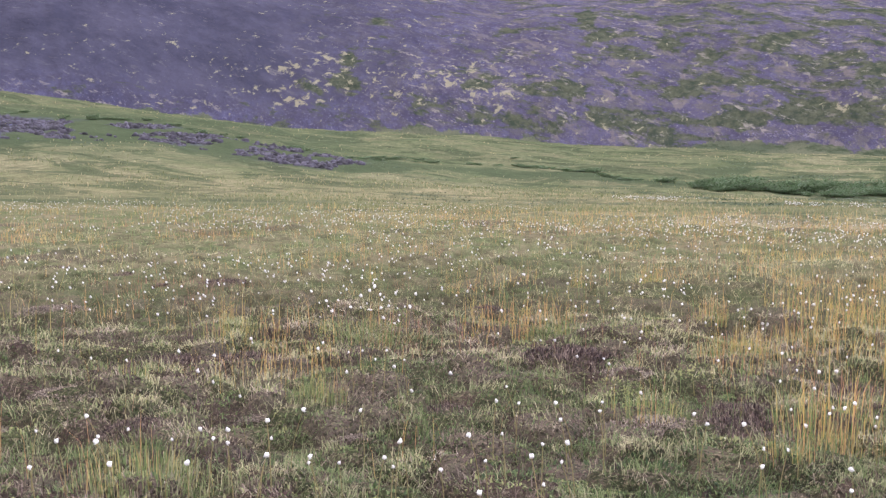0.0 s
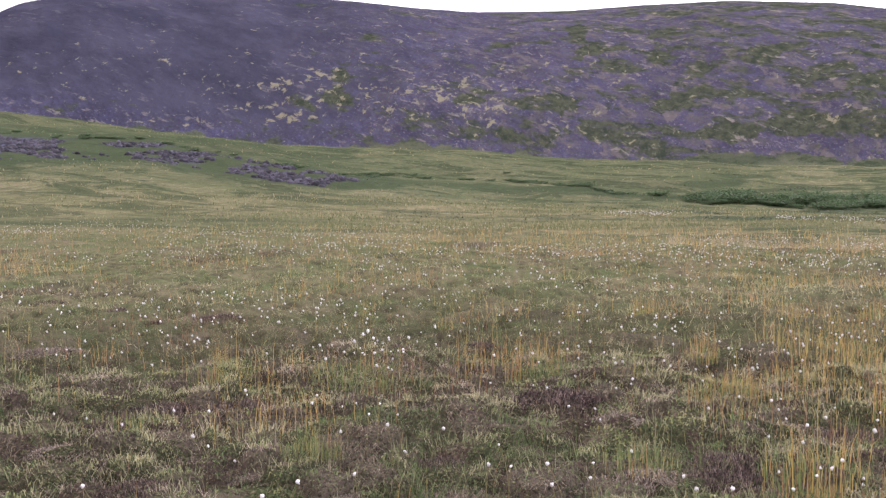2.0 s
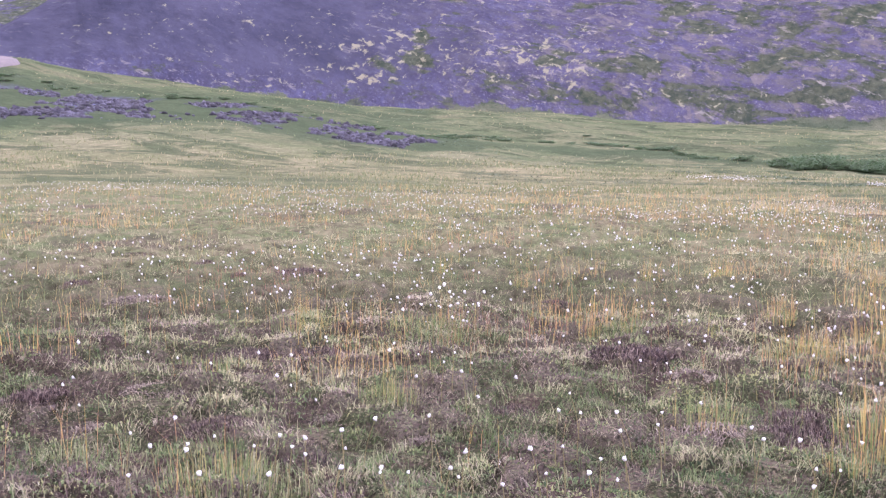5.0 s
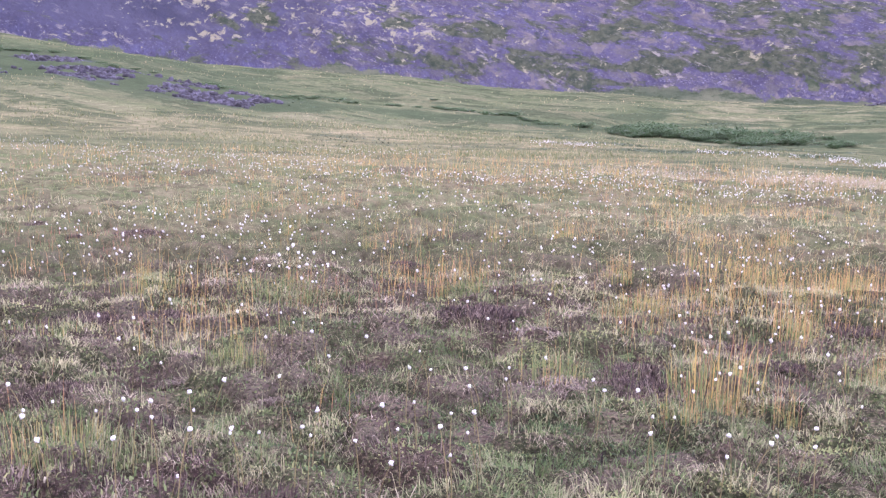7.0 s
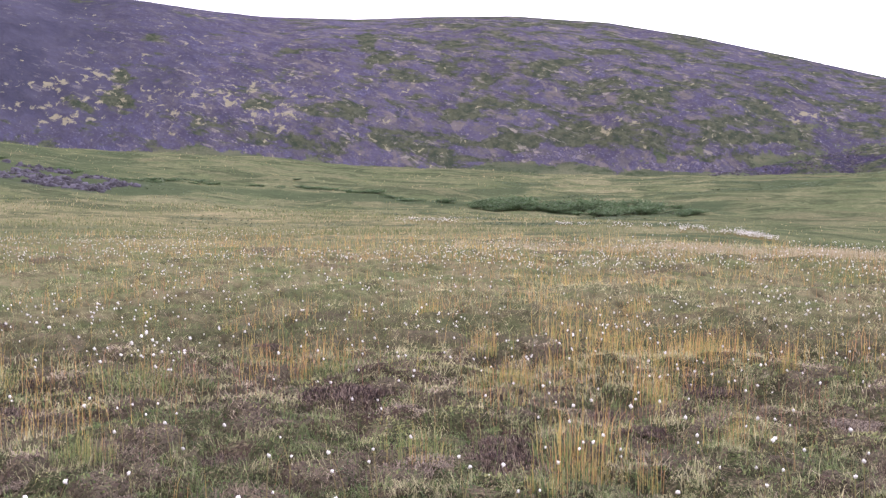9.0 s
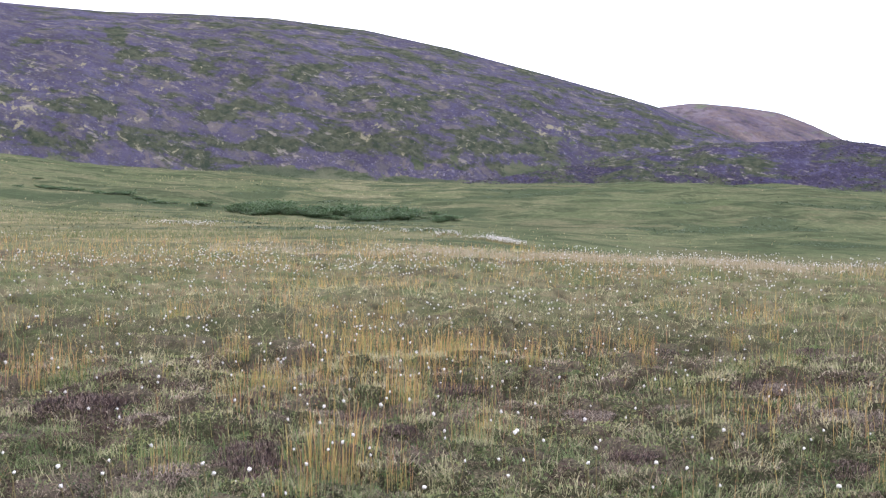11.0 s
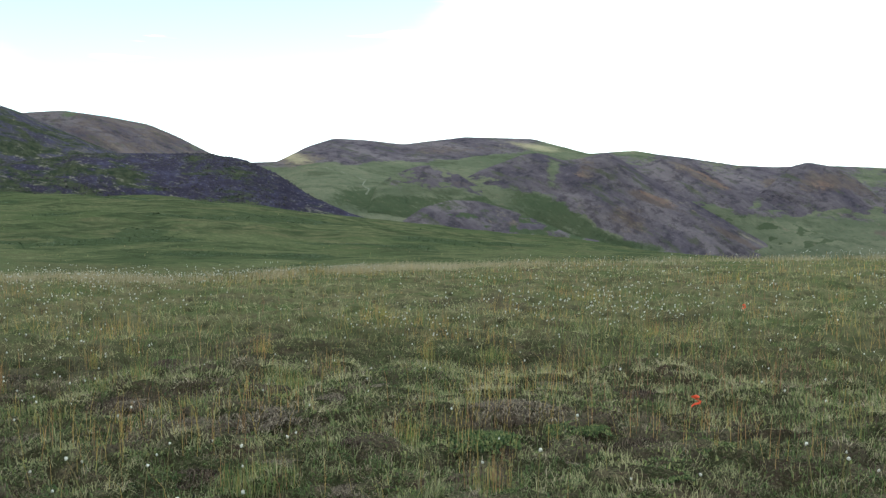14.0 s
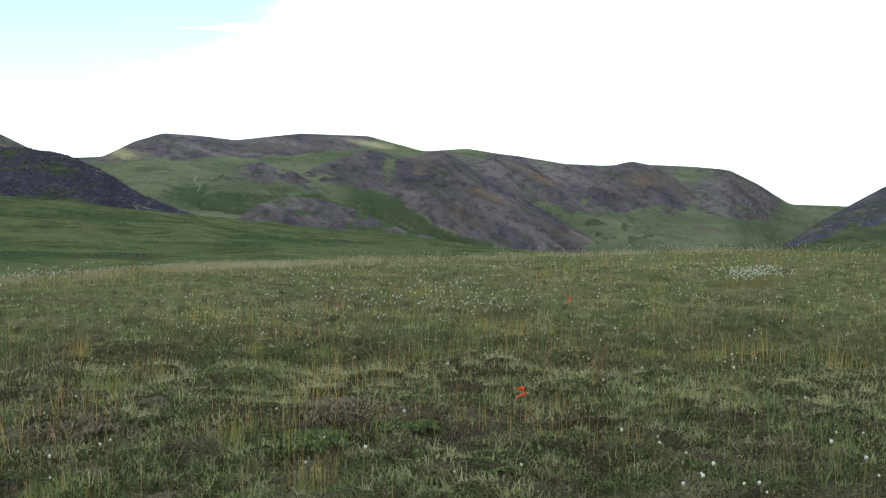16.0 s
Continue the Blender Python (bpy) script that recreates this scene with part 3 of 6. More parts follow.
T_FLECK = tuft_material("lichen_flecks", [(0.16, 0.12, 0.08), (0.28, 0.23, 0.15), (0.42, 0.38, 0.28), (0.58, 0.55, 0.46)], 0.1)
M_RUSSET = blade_material("russet_sedge", (0.260, 0.135, 0.075), (0.400, 0.260, 0.120), (0.330, 0.170, 0.120), 0.30)
M_STEM = plain_material("cotton_stem", (0.16, 0.15, 0.06), (0.23, 0.17, 0.08), 6.0)
M_COTTON = plain_material("cotton_down", (0.80, 0.79, 0.77), (0.62, 0.60, 0.58), 40.0, 0.95, 0.1)
M_WILLOW = blade_material("willow_leaves", (0.058, 0.104, 0.046), (0.105, 0.160, 0.072), (0.120, 0.150, 0.080), 0.2)
M_SCRUB = plain_material("low_scrub_leaves", (0.056, 0.086, 0.046), (0.088, 0.118, 0.062), 0.6, 0.7, 0.3, own=0.3)
M_BARK = plain_material("willow_bark", (0.10, 0.08, 0.06), (0.06, 0.05, 0.04), 8.0)
M_BOULDER = plain_material("boulder", (0.105, 0.098, 0.125), (0.034, 0.031, 0.042), 0.9, 0.9, 0.2, 0.05, own=0.75)
M_KNOLL = plain_material("knoll_stone", (0.095, 0.088, 0.106), (0.040, 0.037, 0.046), 0.8, 0.9, 0.2, 0.05, own=0.5)
M_SCREE_STONE = plain_material("scree_stone", (0.190, 0.178, 0.235), (0.105, 0.098, 0.135), 0.8, 0.9, 0.2, 0.05, own=0.3)
M_TAPE = plain_material("flagging_tape", (0.92, 0.10, 0.035), (0.85, 0.075, 0.03), 30.0, 0.45, 0.4)

# ---- ground: one sheet to the horizon ----
def scrub_field(a, r):
    """Where low willow and heath darken the slopes: streaks lying across the fall of the ground."""
    return fbm(a * 0.20 + r * 0.012, r * 0.13 + a * 0.05, 83, 4) + 0.25 * fbm(a * 0.06, r * 0.02, 84, 2)


def rock_field(a, r):
    return fbm(a * 0.55, r * 0.20 + 0.1 * a, 89, 4)


ROCK_LINE, ROCK_HALF = (97, 108, 114, 121, 119, 119, 119, 118), (4, 9, 9, 12, 11, 14, 18, 20)
bearings = np.concatenate([np.arange(-180, -86, 1.0), np.arange(-86, 80, 0.3), np.arange(80, 180, 1.0)])
ranges = np.concatenate([np.geomspace(0.5, 2.2, 12), np.geomspace(2.3, 40, 330), np.geomspace(41, 420, 110), np.geomspace(450, 4950, 25)])
AA, RR = np.meshgrid(bearings, ranges)
GX, GY = polar(AA, RR)
GZ = ground_z(GX, GY)
n_ring = len(bearings)
verts = np.concatenate([np.stack([GX, GY, GZ], -1).reshape(-1, 3), [[0, 0, float(ground_z(np.array([0.0]), np.array([0.0]))[0])]]])
quads = grid_quads(len(ranges), n_ring, True)
fan = np.stack([np.full(n_ring, len(verts) - 1), (np.arange(n_ring) + 1) % n_ring, np.arange(n_ring)], -1)
edge_r = 1.22 / np.tan(np.radians(-edge_angle(AA)))
far_flag = smooth(0.92, 1.15, RR / edge_r)
straw_flag = smooth(0, 20, AA + 4) * (1 - smooth(70, 100, RR)) * (0.9 - 0.3 * smooth(28, 40, AA)) + (1 - smooth(0, 16, AA + 4)) * (1 - smooth(1.0, 1.5, RR / edge_r)) * 0.7
lush_flag = np.clip(smooth(0, 8, 5 - AA) + smooth(8, 14, AA) * (1 - smooth(30, 34, AA)) * smooth(85, 110, RR) * 0.8 + 0.8 * smooth(32, 40, AA) * smooth(1.02, 1.1, RR / edge_r) * (1 - smooth(56, 66, RR)) + 0.9 * smooth(28, 36, AA) * smooth(88, 100, RR) + 0.6 * smooth(30, 36, AA) * smooth(140, 150, RR), 0, 1) * smooth(1.05, 1.4, RR / edge_r)
rock_line = np.interp(AA, (33, 37, 41, 46, 51, 55, 60, 64), ROCK_LINE)
rock_half = np.interp(AA, (33, 37, 41, 46, 51, 55, 60, 64), ROCK_HALF)
stony_belt = smooth(32, 36, AA) * (1 - smooth(66, 72, AA)) * np.exp(-((RR - rock_line - 2) / (rock_half * 1.15)) ** 4)
stony_flag = stony_belt * smooth(0.0, 0.3, rock_field(AA, RR))
scrub_flag = np.clip((1 - 0.55 * smooth(8, 24, AA)) * smooth(0.10, 0.42, scrub_field(AA, RR)) * smooth(1.25, 1.6, RR / edge_r) + 0.9 * stony_belt + 0.58 * smooth(28, 36, AA) * smooth(92, 104, RR) * (1 - smooth(150, 170, RR)) + 0.8 * smooth(-2, 1, AA) * (1 - smooth(28, 35, AA)) * np.exp(-((RR - 105 - 0.2 * AA - 3 * fbm(AA * 0.3, AA * 0, 86)) / 6.0) ** 2), 0, 1)
mid_flag = 0.9 * smooth(7, 16, RR)
kind, own, _, _, inside = mosaic(GX, GY)
# mask for the painted shade between hummocks
hollow_shade = ((1 - smooth(0.0, 0.35, inside)) * (RR.ravel() < 26)).reshape(RR.shape)
heathy_flag, matted_flag = ((kind == HEATHY) * 1.0).reshape(RR.shape), ((kind == MATTED) * 1.0).reshape(RR.shape)
flags = {k: np.append(v.ravel(), 0) for k, v in (("far", far_flag), ("mid", mid_flag), ("hollow", hollow_shade), ("heathy", heathy_flag), ("matted", matted_flag), ("straw", straw_flag), ("lush", lush_flag), ("stony", stony_flag), ("scrub", scrub_flag))}
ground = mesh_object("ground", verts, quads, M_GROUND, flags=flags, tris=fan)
tagged(ground, "mossy tundra ground with sedge and heath out to the horizon", "ground", kind="structure")


# ---- hills: crest and foot lines over the compass ----
HILL_POINTS = {}


def hill(name, label, material, span, foot_r, foot_angle, crest_r, crest_angle, bulge=0.5, relief=3.0, grain=0.02, cover=None, step=0.2, rows=90, back=1.5):
    """A hillside from its foot line up to its crest and down behind it. cover(a, s, x, y) gives the flags."""
    a = np.arange(span[0], span[1] + 1e-6, step)
    s = np.concatenate([np.linspace(-0.12, 1, rows), 1 + np.linspace(0.03, 1, 14) ** 1.3 * back])
    A, S = np.meshgrid(a, s)
    rf, rc = foot_r(A), crest_r(A)
    R = rf + (rc - rf) * S
    X, Y = polar(A, R)
    zf, zc = rise(rf, foot_angle(A)), rise(rc, crest_angle(A))
    t = np.clip(S, 0, 1)
    shape = (1 - bulge) * t + bulge * (1 - (1 - t) ** 2.2)
    z = zf + (zc - zf) * shape + np.minimum(S, 0) * 60
    z = z - (zc - zf) * 0.55 * np.clip(S - 1, 0, 9) ** 1.6
    envelope = smooth(-0.05, 0.12, S) * (1 - 0.9 * smooth(0.7, 0.97, S))
    gully = fbm(A * 0.35, S * 1.2, 61, 4)
    z = z + envelope * relief * (1.1 * fbm(X * grain, Y * grain, 51, 5) + 0.9 * gully)
    z = np.minimum(z, rise(R, crest_angle(A) - 0.25 * np.clip(1 - S, 0, 1)))
    uv = np.stack([np.radians(A) * (rf + rc) * 0.5, z * 1.25 + 0.12 * R], -1).reshape(-1, 2)
    none = np.zeros_like(A)
    fl = dict(heath=none, pale=none, grass=none, soil=none, weathered=none, rock=none, brown=none, rust=none, lush=none, sunlit_pale=none, bare_dim=none)
    if cover:
        fl.update(cover(A, S, X, Y, np.degrees(np.arctan2(z - EYE, R))))
    quads = grid_quads(len(s), len(a))[:, ::-1]
    HILL_POINTS[name] = np.stack([X, Y, z], -1)
    ob = mesh_object(name, HILL_POINTS[name].reshape(-1, 3), quads, material, uv=uv, flags=fl)
    return tagged(ob, label, "hill", kind="structure")


def flat(v):
    return lambda a: np.full_like(a, float(v))


def spot(a, e, a0, e0, wa, we, lean=0.0):
    """A soft patch about bearing a0 and height angle e0; lean: degrees down for each degree to the right."""
    return np.exp(-((a - a0) / wa) ** 2 - ((e - e0 - lean * (a - a0)) / we) ** 2)


# patches that stand out on the long hill: bearing, height angle, half breadth and half height in degrees
GREEN_PATCHES = [(35.0, 5.8, 0.9, 0.55), (27.4, 5.5, 1.0, 0.5), (21.8, 5.1, 0.7, 0.65), (15.5, 4.9, 0.8, 0.35), (20.8, 9.2, 0.5, 0.4), (10.5, 7.6, 1.0, 0.4), (8.7, 3.9, 1.0, 0.4), (12.9, 3.2, 2.3, 0.25),
                 (34.7, 7.1, 0.5, 0.5), (20.2, 8.1, 0.9, 0.25), (-1.7, 3.1, 2.2, 0.25), (1.0, 4.2, 1.6, 0.25), (16.3, 7.5, 0.7, 0.35), (-9.5, 3.6, 1.8, 0.3), (4.5, 5.6, 1.4, 0.3)]
PALE_PATCHES = [(38.3, 6.4, 0.4, 0.35), (39.6, 6.4, 0.3, 0.18), (40.2, 5.1, 1.0, 0.22), (43.6, 3.9, 0.4, 0.2), (38.0, 4.3, 1.0, 0.25), (35.7, 3.4, 0.7, 0.15), (32.4, 3.7, 1.0, 0.22), (30.6, 4.5, 0.3, 0.25),
                (28.9, 5.5, 0.6, 0.4), (27.1, 3.4, 0.4, 0.2), (46.0, 4.2, 0.4, 0.15), (35.0, 8.9, 0.5, 0.2), (39.5, 9.5, 0.7, 0.25), (26.1, 4.0, 0.6, 0.35), (44.0, 6.8, 0.4, 0.12), (7.2, 3.9, 1.0, 0.3), (6.1, 4.4, 1.0, 0.25), (-3.6, 4.4, 1.3, 0.3)]


def scree_tongue(a, e):
    """Fresh pale scree along the foot of the long hill."""
    return np.maximum(spot(a, e, 9.6, 2.45, 2.9, 0.32), spot(a, e, 3.6, 1.85, 3.8, 0.32, 0.08)) * smooth(-0.35, 0.05, fbm(a * 0.8, e * 2.5, 73))


def patches(a, e, places):
    """How far each spot of the hill lies in one of the patches, with ragged borders."""
    wa, we = a + 0.5 * fbm(a * 1.6, e * 3.0, 75, 3), e + 0.3 * fbm(a * 1.6, e * 3.0, 76, 3)
    total = np.zeros_like(a)
    for a0, e0, ha, he in places:
        total = np.maximum(total, np.exp(-(((wa - a0) / ha) ** 2 + ((we - e0) / he) ** 2) ** 1.5))
    return total


def cover_near(a, s, x, y, e):
    n = fbm(a * 0.5, s * 5, 71)
    scree = smooth(36, 42, a) * smooth(0.03, 0.2, s)
    tongue = np.clip(1.2 * scree_tongue(a, e), 0, 1)
    # the left scree flag also carries the dimmer light of that side
    return dict(weathered=(1 - smooth(16, 46, a + 5 * n)) * (0.6 + 0.4 * smooth(-4, 6, a)), heath=0.22 * smooth(0, 26, 36 - a) - 0.5 * scree + 0.10 * (1 - smooth(0.0, 0.16, s)) + 0.15 * smooth(0.8, 1, s) - 1.2 * tongue + 0.62 * patches(a, e, GREEN_PATCHES) - 0.02,
                pale=(1 - smooth(0.16, 0.42, s)) * smooth(0.02, 0.1, s) * smooth(14, 24, a) * (1 - 0.85 * smooth(36, 48, a)) - 0.6 * scree * smooth(0.3, 0.4, s) + 0.12 * (1 - smooth(30, 40, a)) + 2.1 * patches(a, e, PALE_PATCHES) - 0.1,
                bare_dim=smooth(26, 42, a + 4 * n) * smooth(-0.04, 0.16, s),
                grass=np.clip((1 - smooth(-0.03, 0.03 + 0.04 * smooth(-14, -8, -a), s + 0.04 * n)) + 0.45 * smooth(0, 7, 2 - a) * smooth(-12, -6, a) * (1 - smooth(0.12, 0.35, s + 0.1 * n)) - 2.0 * tongue, -1, 1))


crest_a = curve([(-40, -2.5), (-24, 0.2), (-13.7, 3.95), (-9.9, 5.62), (-7.4, 6.4), (-3.4, 7.55), (1.9, 8.95), (6.9, 9.95), (12.4, 10.5), (17.5, 10.5), (21.5, 10.35),
                 (27.1, 10.45), (30.4, 10.7), (33.7, 11.05), (38.9, 11.4), (42.7, 11.35), (46.3, 11.35), (49.3, 11.05), (52.1, 10.4), (54, 9.4), (56, 7.9), (58, 6.7), (60, 5.7), (66, 3.5), (80, 2)], 0.8)
foot_a = curve([(-40, -3), (-24, -0.5), (-14, 1.0), (-8, 1.2), (-1.5, 1.15), (3.5, 1.3), (8, 1.6), (13.4, 1.85), (20.5, 1.9), (27.2, 2.47), (37.1, 2.77), (45.5, 3.6), (53.5, 4.2), (60, 4.2), (80, 1)], 1)
hill("hill_1", "long purple-grey scree hill with heath and lichen patches", M_HILL, (-26, 74), curve([(-26, 260), (0, 215), (30, 200), (74, 215)]), foot_a,
     curve([(-26, 480), (10, 420), (60, 390), (74, 360)]), crest_a, 0.38, 3.5, 0.02, cover_near, 0.1, 200)
hill("hill_2", "grassy hill shoulder behind the scree hill", M_HILL, (48, 84), flat(420), flat(2.0), flat(760),
     curve([(48, 9.0), (54, 9.0), (56.3, 8.55), (59.1, 7.83), (64, 6.6), (74, 5.0), (84, 3)]), 0.5, 4.0, 0.015, lambda a, s, x, y, e: dict(heath=0.3 + 0 * a, pale=0.15 + 0 * a), 0.3, 60)
hill("hill_3", "low dark rubble knoll at the foot of the hill", M_SCREE, (-31, 4), curve([(-31, 205), (-15, 200), (4, 200)]),
     curve([(-31, -0.9), (-26, -0.25), (-22, 0.4), (-18, 0.75), (-10, 1.0), (4, 0.9)]), curve([(-31, 225), (-27, 240), (-15, 275), (4, 250)]),
     curve([(-31, -0.8), (-28.1, 0.15), (-25.8, 1.13), (-23.8, 2.45), (-21.9, 3.27), (-19.7, 3.58), (-13.4, 3.46), (-8.9, 2.76), (-3.3, 2.0), (0, 1.5), (4, 0.9)], 0.5), 0.6, 2.2, 0.05,
     lambda a, s, x, y, e: dict(heath=0.22 * smooth(0, 8, a + 20) + 0.1 * fbm(x * 0.03, y * 0.03, 80), pale=0 * a, grass=0.7 * (1 - smooth(0, 0.2, s + 0.2 * fbm(x * 0.03, y * 0.03, 81)))), 0.14, 70)
# a faint band of sunlight is painted below the crest
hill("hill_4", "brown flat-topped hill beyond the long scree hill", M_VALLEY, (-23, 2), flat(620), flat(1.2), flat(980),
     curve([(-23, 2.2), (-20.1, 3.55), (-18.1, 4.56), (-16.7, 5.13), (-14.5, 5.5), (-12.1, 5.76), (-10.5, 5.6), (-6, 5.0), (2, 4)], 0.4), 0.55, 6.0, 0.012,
     lambda a, s, x, y, e: dict(rock=np.clip(0.9 - 0.4 * smooth(0.1, 0.4, fbm(a * 0.8, e * 2, 82)), 0, 1), brown=0.5 + 0 * a, sunlit_pale=0.12 * np.exp(-((e - 3.75 - 0.06 * (a + 17)) / 0.10) ** 2) * smooth(0.4, 0.6, value_noise(a * 1.5, e * 3, 4))), 0.1, 70)



def cover_valley(a, s, x, y, e):
    n = fbm(a * 0.5, e * 1.6, 91)
    west = smooth(-43.5, -41, a)
    rock = west * smooth(3.05, 3.35, e + 0.25 * n + 0.05 * (a + 30)) * smooth(-41.0, -37.5, a + 1.5 * n)
    rock = rock + (1 - west) * smooth(0.1, 1.3, e + 0.8 * n - 0.12 * (a + 50)) * (1 - 0.55 * spot(a, e, -57.5, 2.3, 1.5, 1.2)) * smooth(-63.2, -61.6, a) * (0.92 - 0.45 * smooth(0.05, 0.45, n))
    rock = rock * (1 - np.clip(1.2 * spot(a, e, -44.9, 3.8, 1.5, 0.35), 0, 1))
    brown = 0.7 * spot(a, e, -34.0, 3.9, 3.0, 0.35) + 0.8 * spot(a, e, -24.9, 3.3, 1.6, 0.5) + 0.7 * spot(a, e, -52.3, 1.9, 0.6, 0.35) + 0.7 * spot(a, e, -58.7, -1.0, 1.6, 0.2, 0.12) + 0.5 * spot(a, e, -60.3, 1.4, 1.3, 0.5, 0.4)
    # sunlit hill end and crests, put into the colour
    sunlit_pale = 1.0 * spot(a, e, -24.6, 3.5, 1.3, 0.45, 0.3) + 1.1 * spot(a, e, -38.9, 4.05, 1.7, 0.20, 0.16) + 0.7 * spot(a, e, -44.8, 3.75, 1.2, 0.12)
    lush = 1.4 * spot(a, e, -29.8, 0.9, 2.6, 0.7, 0.1) + 0.8 * spot(a, e, -40.5, 0.2, 3.0, 0.8, 0.35) + 0.7 * spot(a, e, -56.0, -0.6, 5.0, 0.35, 0.12) * smooth(-0.1, 0.3, n)
    return dict(rock=np.clip(rock, 0, 1), brown=np.clip(brown, 0, 1), sunlit_pale=np.clip(sunlit_pale, 0, 1), lush=np.clip(lush, 0, 1))


valley_crest = curve([(-80, 0.2), (-70, 0.3), (-65.7, 0.34), (-63, 0.45), (-61.2, 1.63), (-59.7, 2.41), (-57.8, 2.63), (-55.9, 2.75), (-54.3, 2.8), (-52.4, 2.76), (-50.4, 2.88), (-47.4, 3.39),
                      (-46.1, 3.56), (-44.8, 3.8), (-42.1, 3.64), (-38.8, 4.53), (-34.8, 4.66), (-31.2, 4.23), (-29, 4.45), (-27.1, 4.54), (-25.6, 4.06), (-23.8, 3.15), (-20, 3.0), (-12, 2.8)], 0.35)
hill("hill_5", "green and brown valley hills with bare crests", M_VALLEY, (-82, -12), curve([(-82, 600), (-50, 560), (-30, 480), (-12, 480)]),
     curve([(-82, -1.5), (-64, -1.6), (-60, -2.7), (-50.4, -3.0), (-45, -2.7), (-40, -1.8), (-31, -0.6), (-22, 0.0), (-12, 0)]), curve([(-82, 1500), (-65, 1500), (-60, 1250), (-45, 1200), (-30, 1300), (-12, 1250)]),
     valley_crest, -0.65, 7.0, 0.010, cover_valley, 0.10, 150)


def crag(name, label, crest, foot, r, depth, cover, relief=5.0, bulge=0.35):
    """A rocky spur in front of the valley hills; its ends and foot sink into their slope."""
    crest = sorted(crest)
    crest = [(crest[0][0] - 1.2, crest[0][1] - 3.2)] + crest + [(crest[-1][0] + 1.2, crest[-1][1] - 3.2)]
    top = curve(crest, 0.35)
    return hill(name, label, M_VALLEY, (crest[0][0], crest[-1][0]), flat(r * depth), lambda a: np.minimum(top(a), foot) - 0.3, flat(r), top, bulge, relief, 0.02,
                lambda a, s, x, y, e: cover(a, s, e, 1.3 * fbm(a * 1.3, e * 3.2, 96, 5), top(a) - e), 0.06, 110, 0.6)


crag("hill_6", "rounded grey crag on the green valley side", [(-37.6, 0.9), (-36.2, 1.5), (-35.2, 2.0), (-34.3, 2.55), (-33.2, 2.98), (-32.2, 2.98), (-31.3, 2.72), (-30.4, 2.3), (-29.6, 1.8)], 0.6, 690, 0.88,
     lambda a, s, e, n, d: dict(rock=np.clip(smooth(1.0, 2.1, e + 0.6 * n + 0.10 * (-a - 33)) * smooth(-29.6, -30.8, a + 0.8 * n) * (1 - 0.6 * smooth(0.1, 0.4, n)), 0, 1), lush=0.8 * smooth(1.7, 0.9, e), brown=0.55 * spot(a, e, -34.8, 1.9, 1.2, 0.4)))
crag("hill_7", "low dark crag above the valley floor", [(-43.0, -1.5), (-41.2, -1.15), (-39.6, -0.45), (-37.6, 0.35), (-35.6, 0.9), (-34.0, 0.95), (-32.4, 0.5), (-31.6, 0.0), (-30.8, -0.6)], -1.5, 560, 0.88,
     lambda a, s, e, n, d: dict(rock=np.clip(1.0 - 0.7 * smooth(-36.5, -39, a) * smooth(-0.2, 0.3, n) - 0.5 * smooth(0.25, 0.5, n), 0, 1), brown=0.5 * spot(a, e, -37.6, -0.5, 1.0, 0.3) + 0.4 * spot(a, e, -40.3, -1.0, 0.8, 0.25), lush=smooth(0, 0.4, n)))
# a thin streak low on the spur takes the same painted sun colour
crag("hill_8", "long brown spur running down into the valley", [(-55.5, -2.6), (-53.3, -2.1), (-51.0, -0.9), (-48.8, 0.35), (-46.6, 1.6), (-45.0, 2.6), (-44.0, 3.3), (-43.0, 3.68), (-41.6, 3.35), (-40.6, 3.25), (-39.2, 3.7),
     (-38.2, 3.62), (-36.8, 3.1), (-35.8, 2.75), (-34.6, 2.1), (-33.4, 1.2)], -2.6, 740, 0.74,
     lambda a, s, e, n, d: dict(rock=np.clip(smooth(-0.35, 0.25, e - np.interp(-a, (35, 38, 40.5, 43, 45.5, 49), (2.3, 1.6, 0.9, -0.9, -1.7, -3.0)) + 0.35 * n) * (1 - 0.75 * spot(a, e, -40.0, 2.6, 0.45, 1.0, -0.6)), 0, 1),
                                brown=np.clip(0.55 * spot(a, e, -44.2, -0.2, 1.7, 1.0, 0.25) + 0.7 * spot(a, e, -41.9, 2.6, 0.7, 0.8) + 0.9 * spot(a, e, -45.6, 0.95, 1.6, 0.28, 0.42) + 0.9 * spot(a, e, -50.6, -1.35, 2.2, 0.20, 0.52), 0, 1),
                                rust=np.clip(0.9 * spot(a, e, -45.9, 1.05, 1.3, 0.16, 0.42) + 0.5 * spot(a, e, -41.6, 2.5, 0.4, 0.4), 0, 1), sunlit_pale=0.55 * spot(a, e, -51.3, -1.35, 2.0, 0.07, 0.55), lush=0.85 * (1 - smooth(-0.3, 0.4, e - np.interp(-a, (35, 38, 40.5, 43, 45.5, 49), (2.3, 1.6, 0.9, -0.9, -1.7, -3.0)))) * smooth(36.5, 39, -a)), 10.0)
crag("hill_9", "dark rounded crag on the brown valley side", [(-58.6, 0.4), (-57.6, 1.2), (-56.6, 2.1), (-55.5, 2.72), (-54.2, 3.0), (-53.2, 2.75), (-52.5, 2.0), (-51.6, 1.2)], -1.3, 1000, 0.84,
     lambda a, s, e, n, d: dict(rock=np.clip(1.3 * smooth(-0.2, 0.6, e + 0.6 * n), 0, 1.3), brown=np.clip(1.0 * spot(a, e, -55.0, 1.9, 1.6, 0.7) + 0.5 * spot(a, e, -57.3, 1.3, 1.2, 0.5, 0.4), 0, 1), rust=np.clip(0.75 * spot(a, e, -54.9, 1.7, 0.9, 0.4), 0, 1)), 8.0)
